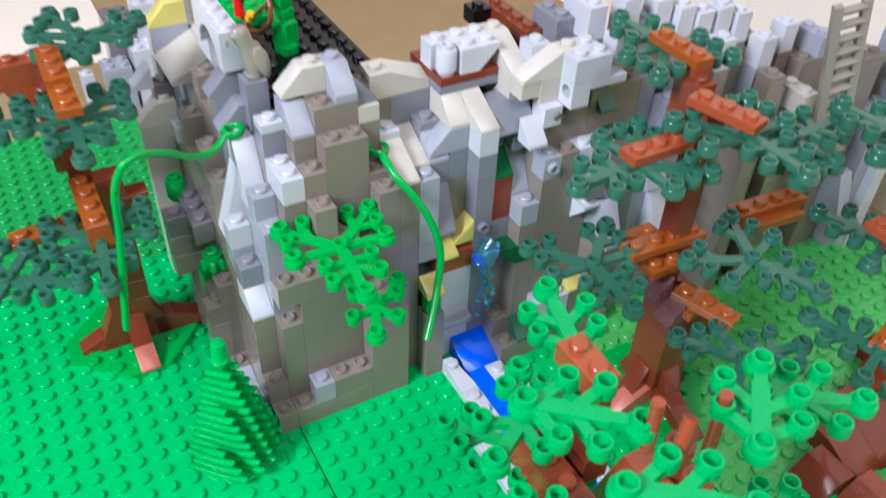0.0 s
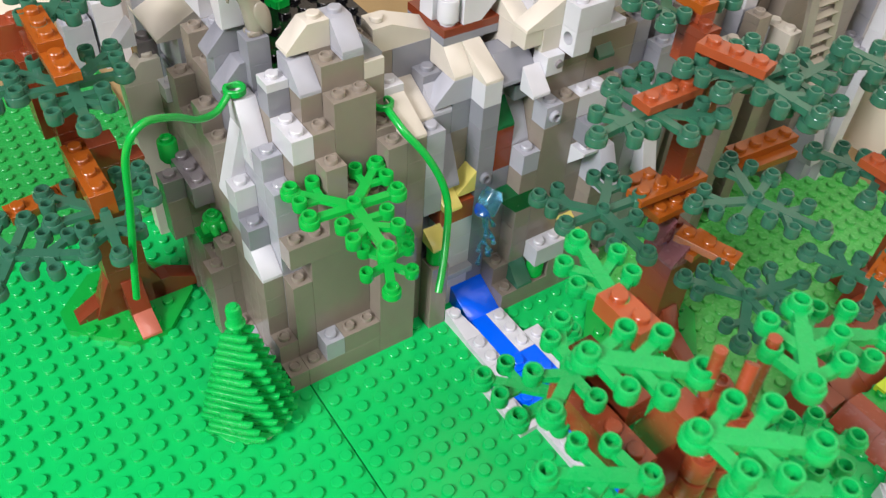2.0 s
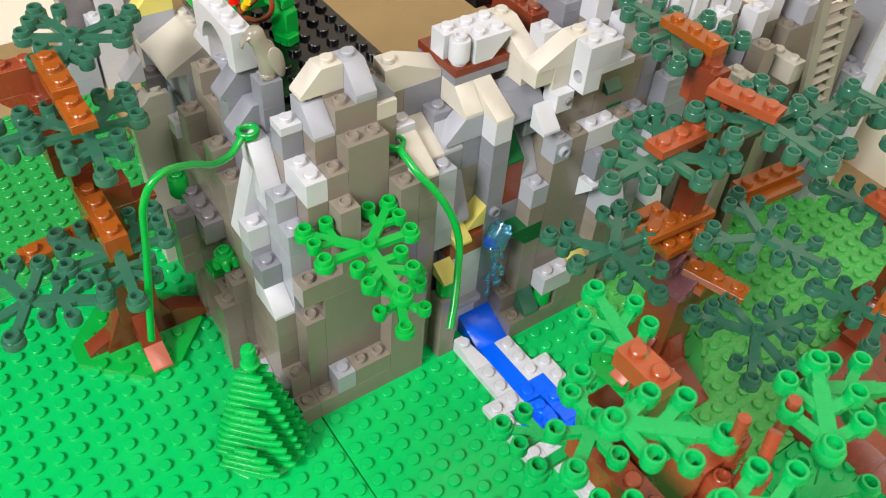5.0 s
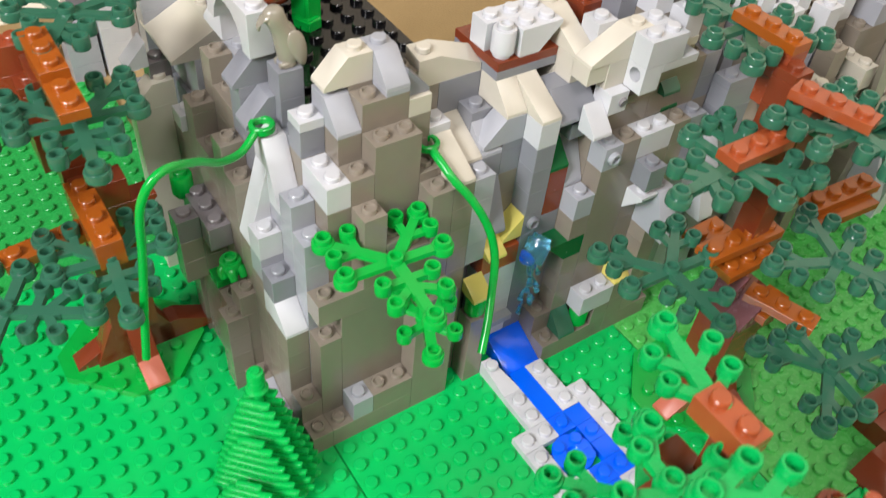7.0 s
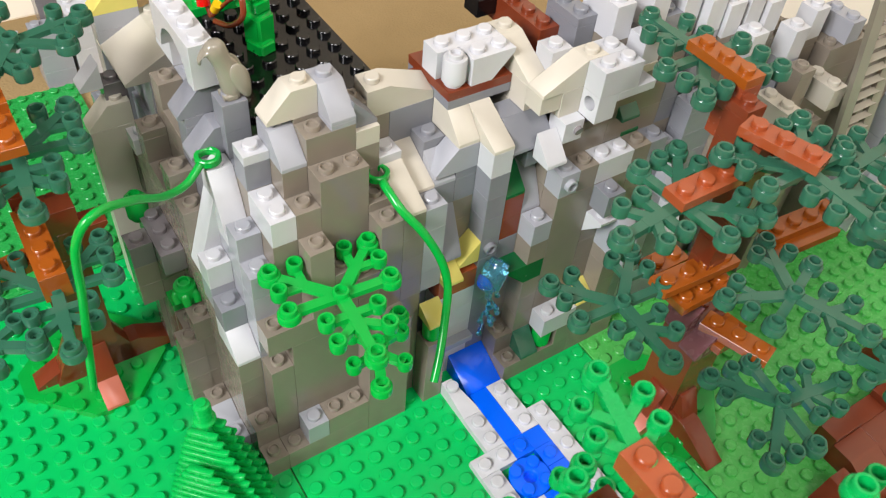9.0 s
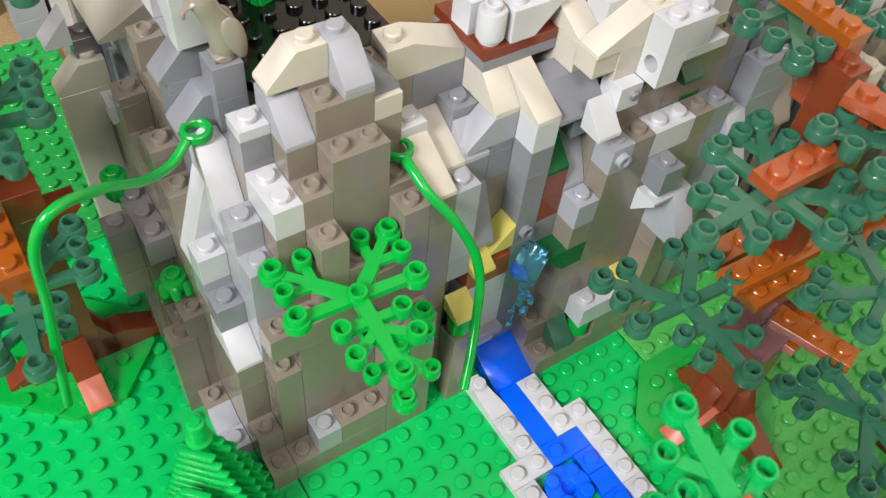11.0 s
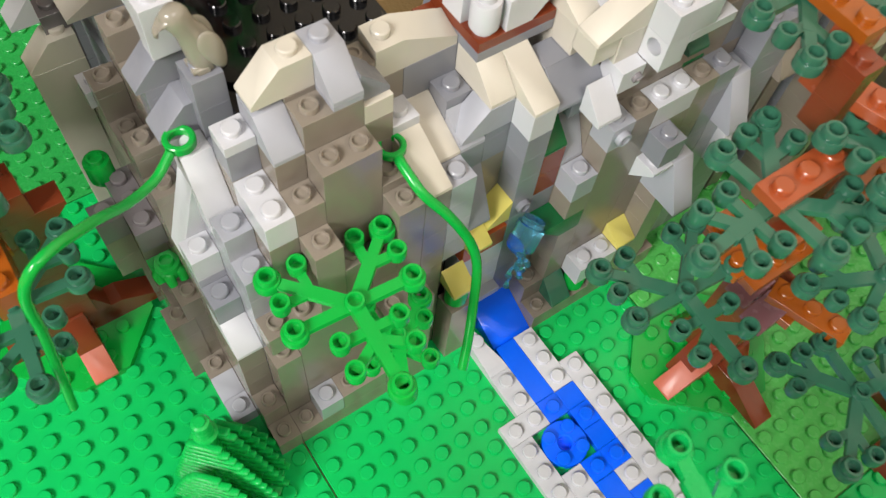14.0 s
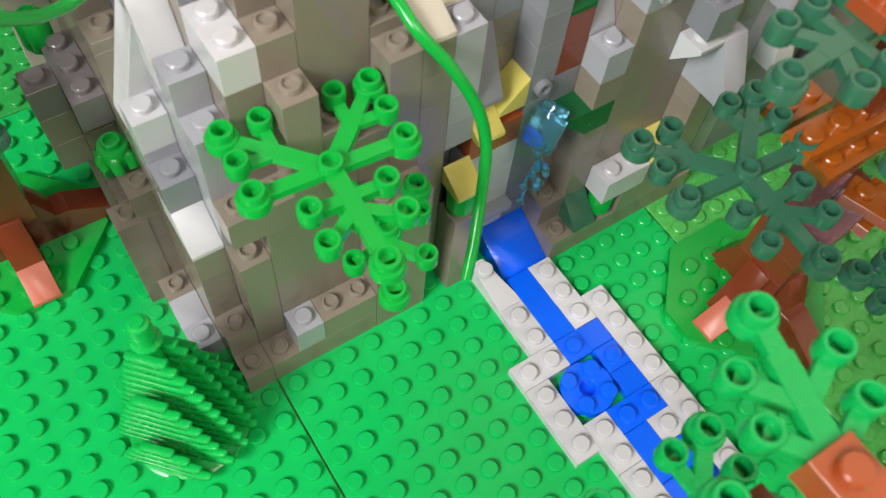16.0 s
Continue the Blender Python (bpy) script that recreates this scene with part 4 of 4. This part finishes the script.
leaf(t, 26.5, -10.0, 15.0, 100)

tree = thing("toy_tree", "brown toy brick tree with bright green leaf plates at the front", "toy tree", 7, -15, 0, "toy brick trees")
t = tree
def round_post(parent, x, y, z0, z1, r):
    bm = bmesh.new()
    steps = []
    z = z0
    while z < z1 - 0.01:
        steps += [(r - 0.14, z), (r - 0.14, z + 0.16), (r, z + 0.2), (r, z + 1.12), (r - 0.04, z + 1.18)]
        z += 1.2
    lathe(bm, x, y, steps, 24)
    part("trunk", bm, "brown", parent)


round_post(t, 7.0, -16.4, 0.0, 9.6, 0.98)
roots(t, 8.0, -15.5, "brown")
brick(t, 3.2, -16.2, 27, 1, 4, 3, "umber")
brick(t, 3.6, -16.7, 24, 4, 1, 3, "brown", studs=False)
brick(t, 4.4, -14.6, 28, 1, 3, 3, "brown", studs=False)
slope(t, "s75", 5.6, -15.9, 22, "umber", r=2, studs=False)
brick(t, 4.95, -13.75, 35, 1, 2, 2, "rust")
stack(t, 4.95, -13.65, 28, 35, "brown")
for x, y, k, n in ((5.0, -17.4, 21, 3), (5.7, -16.7, 24, 2), (6.1, -17.4, 21, 4), (6.5, -16.2, 24, 3)):
    for i in range(n):
        round_brick(t, x, y, k + 3 * i, "umber")
leaf(t, 5.5, -12.25, 14.8, 165, "plant", "twig")
leaf(t, 1.75, -14.5, 17.0, 49, "plant", "twig")
leaf(t, 2.35, -17.85, 17.15, 52, "plant", "twig")
leaf(t, 6.6, -18.2, 16.5, 135, "plant", "twig")
leaf(t, 9.3, -16.2, 14.9, 58, "plant", "twig")
leaf(t, 2.88, -16.88, 13.3, -124, "plant", "twig")
leaf(t, 4.05, -12.2, 11.0, 0, "plant")
leaf(t, 4.0, -18.7, 14.4, 55, "plant", "twig")
leaf(t, 8.4, -17.6, 11.1, 65, "plant", "twig")
leaf(t, 3.1, -13.1, 14.2, -60, "plant", "small")
tube(t, "stick", [(4.12, -16.75, 16.0), (4.15, -16.65, 17.7)], 0.19, "umber")
tube(t, "stick", [(4.0, -17.7, 16.4), (4.6, -17.35, 17.6)], 0.2, "umber")
tube(t, "stick", [(6.75, -16.85, 12.6), (6.65, -16.75, 16.7)], 0.2, "umber")
brick(t, 0.1, -19.3, 33, 1, 2, 2, "umber", spin=-20)
brick(t, 3.4, -21.3, 33, 1, 2, 2, "umber", spin=-35)

# ---- front corner: brown slopes, a printed round plate, a white toy animal ----
mound = thing("toy_mound", "mound of reddish brown sloped toy bricks on the baseplate", "brick mound", 26, -14, 0)
for i in range(5):
    slope(mound, "s33", 22 + 2 * i, -15.3, 0, "brown", w=2, studs=False)
    brick(mound, 22 + 2 * i, -12.3, 0, 2, 1, 3 if i % 2 else 4, "brown", studs=False)
for i in range(2):
    slope(mound, "half", 20.5, -19.4 + 2 * i, 0, "umber", r=3, w=2)
brick(mound, 21.5, -19.4, 0, 1, 4, 3, "umber", studs=False)
slope(mound, "s45", 19.5, -15.3, 0, "brown", r=3, w=2, studs=False)
field = thing("printed_plate", "green studded plate with a yellow, blue and purple printed round tile", "plate", 26, -16.5, 0)
brick(field, 22.6, -20.4, 0, 7, 5, 1, "green")
bm = bmesh.new()
lathe(bm, 26.5, -17.5, [(1.95, 0.58), (1.95, 0.84), (1.9, 0.9), (1.2, 0.9)], 36, cap=False)
part("round_tile", bm, "lime", field)
bm = bmesh.new()
lathe(bm, 26.5, -17.5, [(1.2, 0.6), (1.2, 0.906), (0.1, 0.91)], 36)
part("tile_centre", bm, "blue", field, "blue printed centre")
bm = bmesh.new()
add_prism(bm, [(-16.0, 0.4), (-15.42, 0.4), (-15.42, 0.8), (-16.0, 0.8)], 2.0, x0=25.0)
part("stripe", bm, "purple", field, "purple printed stripe")
bm = bmesh.new()
add_prism(bm, [(-16.0, 0.4), (-15.42, 0.4), (-15.42, 0.78), (-16.0, 0.78)], 0.9, x0=24.0)
part("stripe", bm, "lime", field, "yellow printed stripe")
statue("toy_animal", "white plastic toy animal head beside the brown slopes", "toy animal", [
    ("box", (21.0, -19.9, 1.6), (3.4, 2.6, 2.8), (0, 0, 24)),
    ("box", (19.2, -20.7, 1.1), (2.4, 2.0, 2.0), (0, 0, 34)),
    ("ball", (20.4, -18.2, 2.7), (1.9, 0.8, 0.9), (0, 20, 28)),
    ("ball", (22.4, -18.9, 3.0), (2.0, 1.2, 1.2), (0, 25, 10)),
    ("box", (19.0, -19.6, 0.6), (0.9, 0.8, 1.2), (0, 0, 50)),
    ("box", (18.2, -20.4, 0.5), (0.8, 0.8, 1.0), (0, 0, 20)),
], "white")

# ---- ladder ----
ladder = thing("toy_ladder", "warm grey plastic toy ladder leaning on the far cliff end", "ladder", 29, -2, 0)
for sx in (0, 2.1):
    tube(ladder, "rail", [(29.8 + sx, -2.2, 8.5), (27.85 + sx, -1.8, 17.5)], 0.3, "stone", n=4)
for i in range(12):
    f = (i + 0.5) / 12
    tube(ladder, "rung", [(29.8 - 1.95 * f, -2.2 + 0.4 * f, 8.5 + 9 * f), (31.9 - 1.95 * f, -2.2 + 0.4 * f, 8.5 + 9 * f)], 0.24, "stone", n=4)
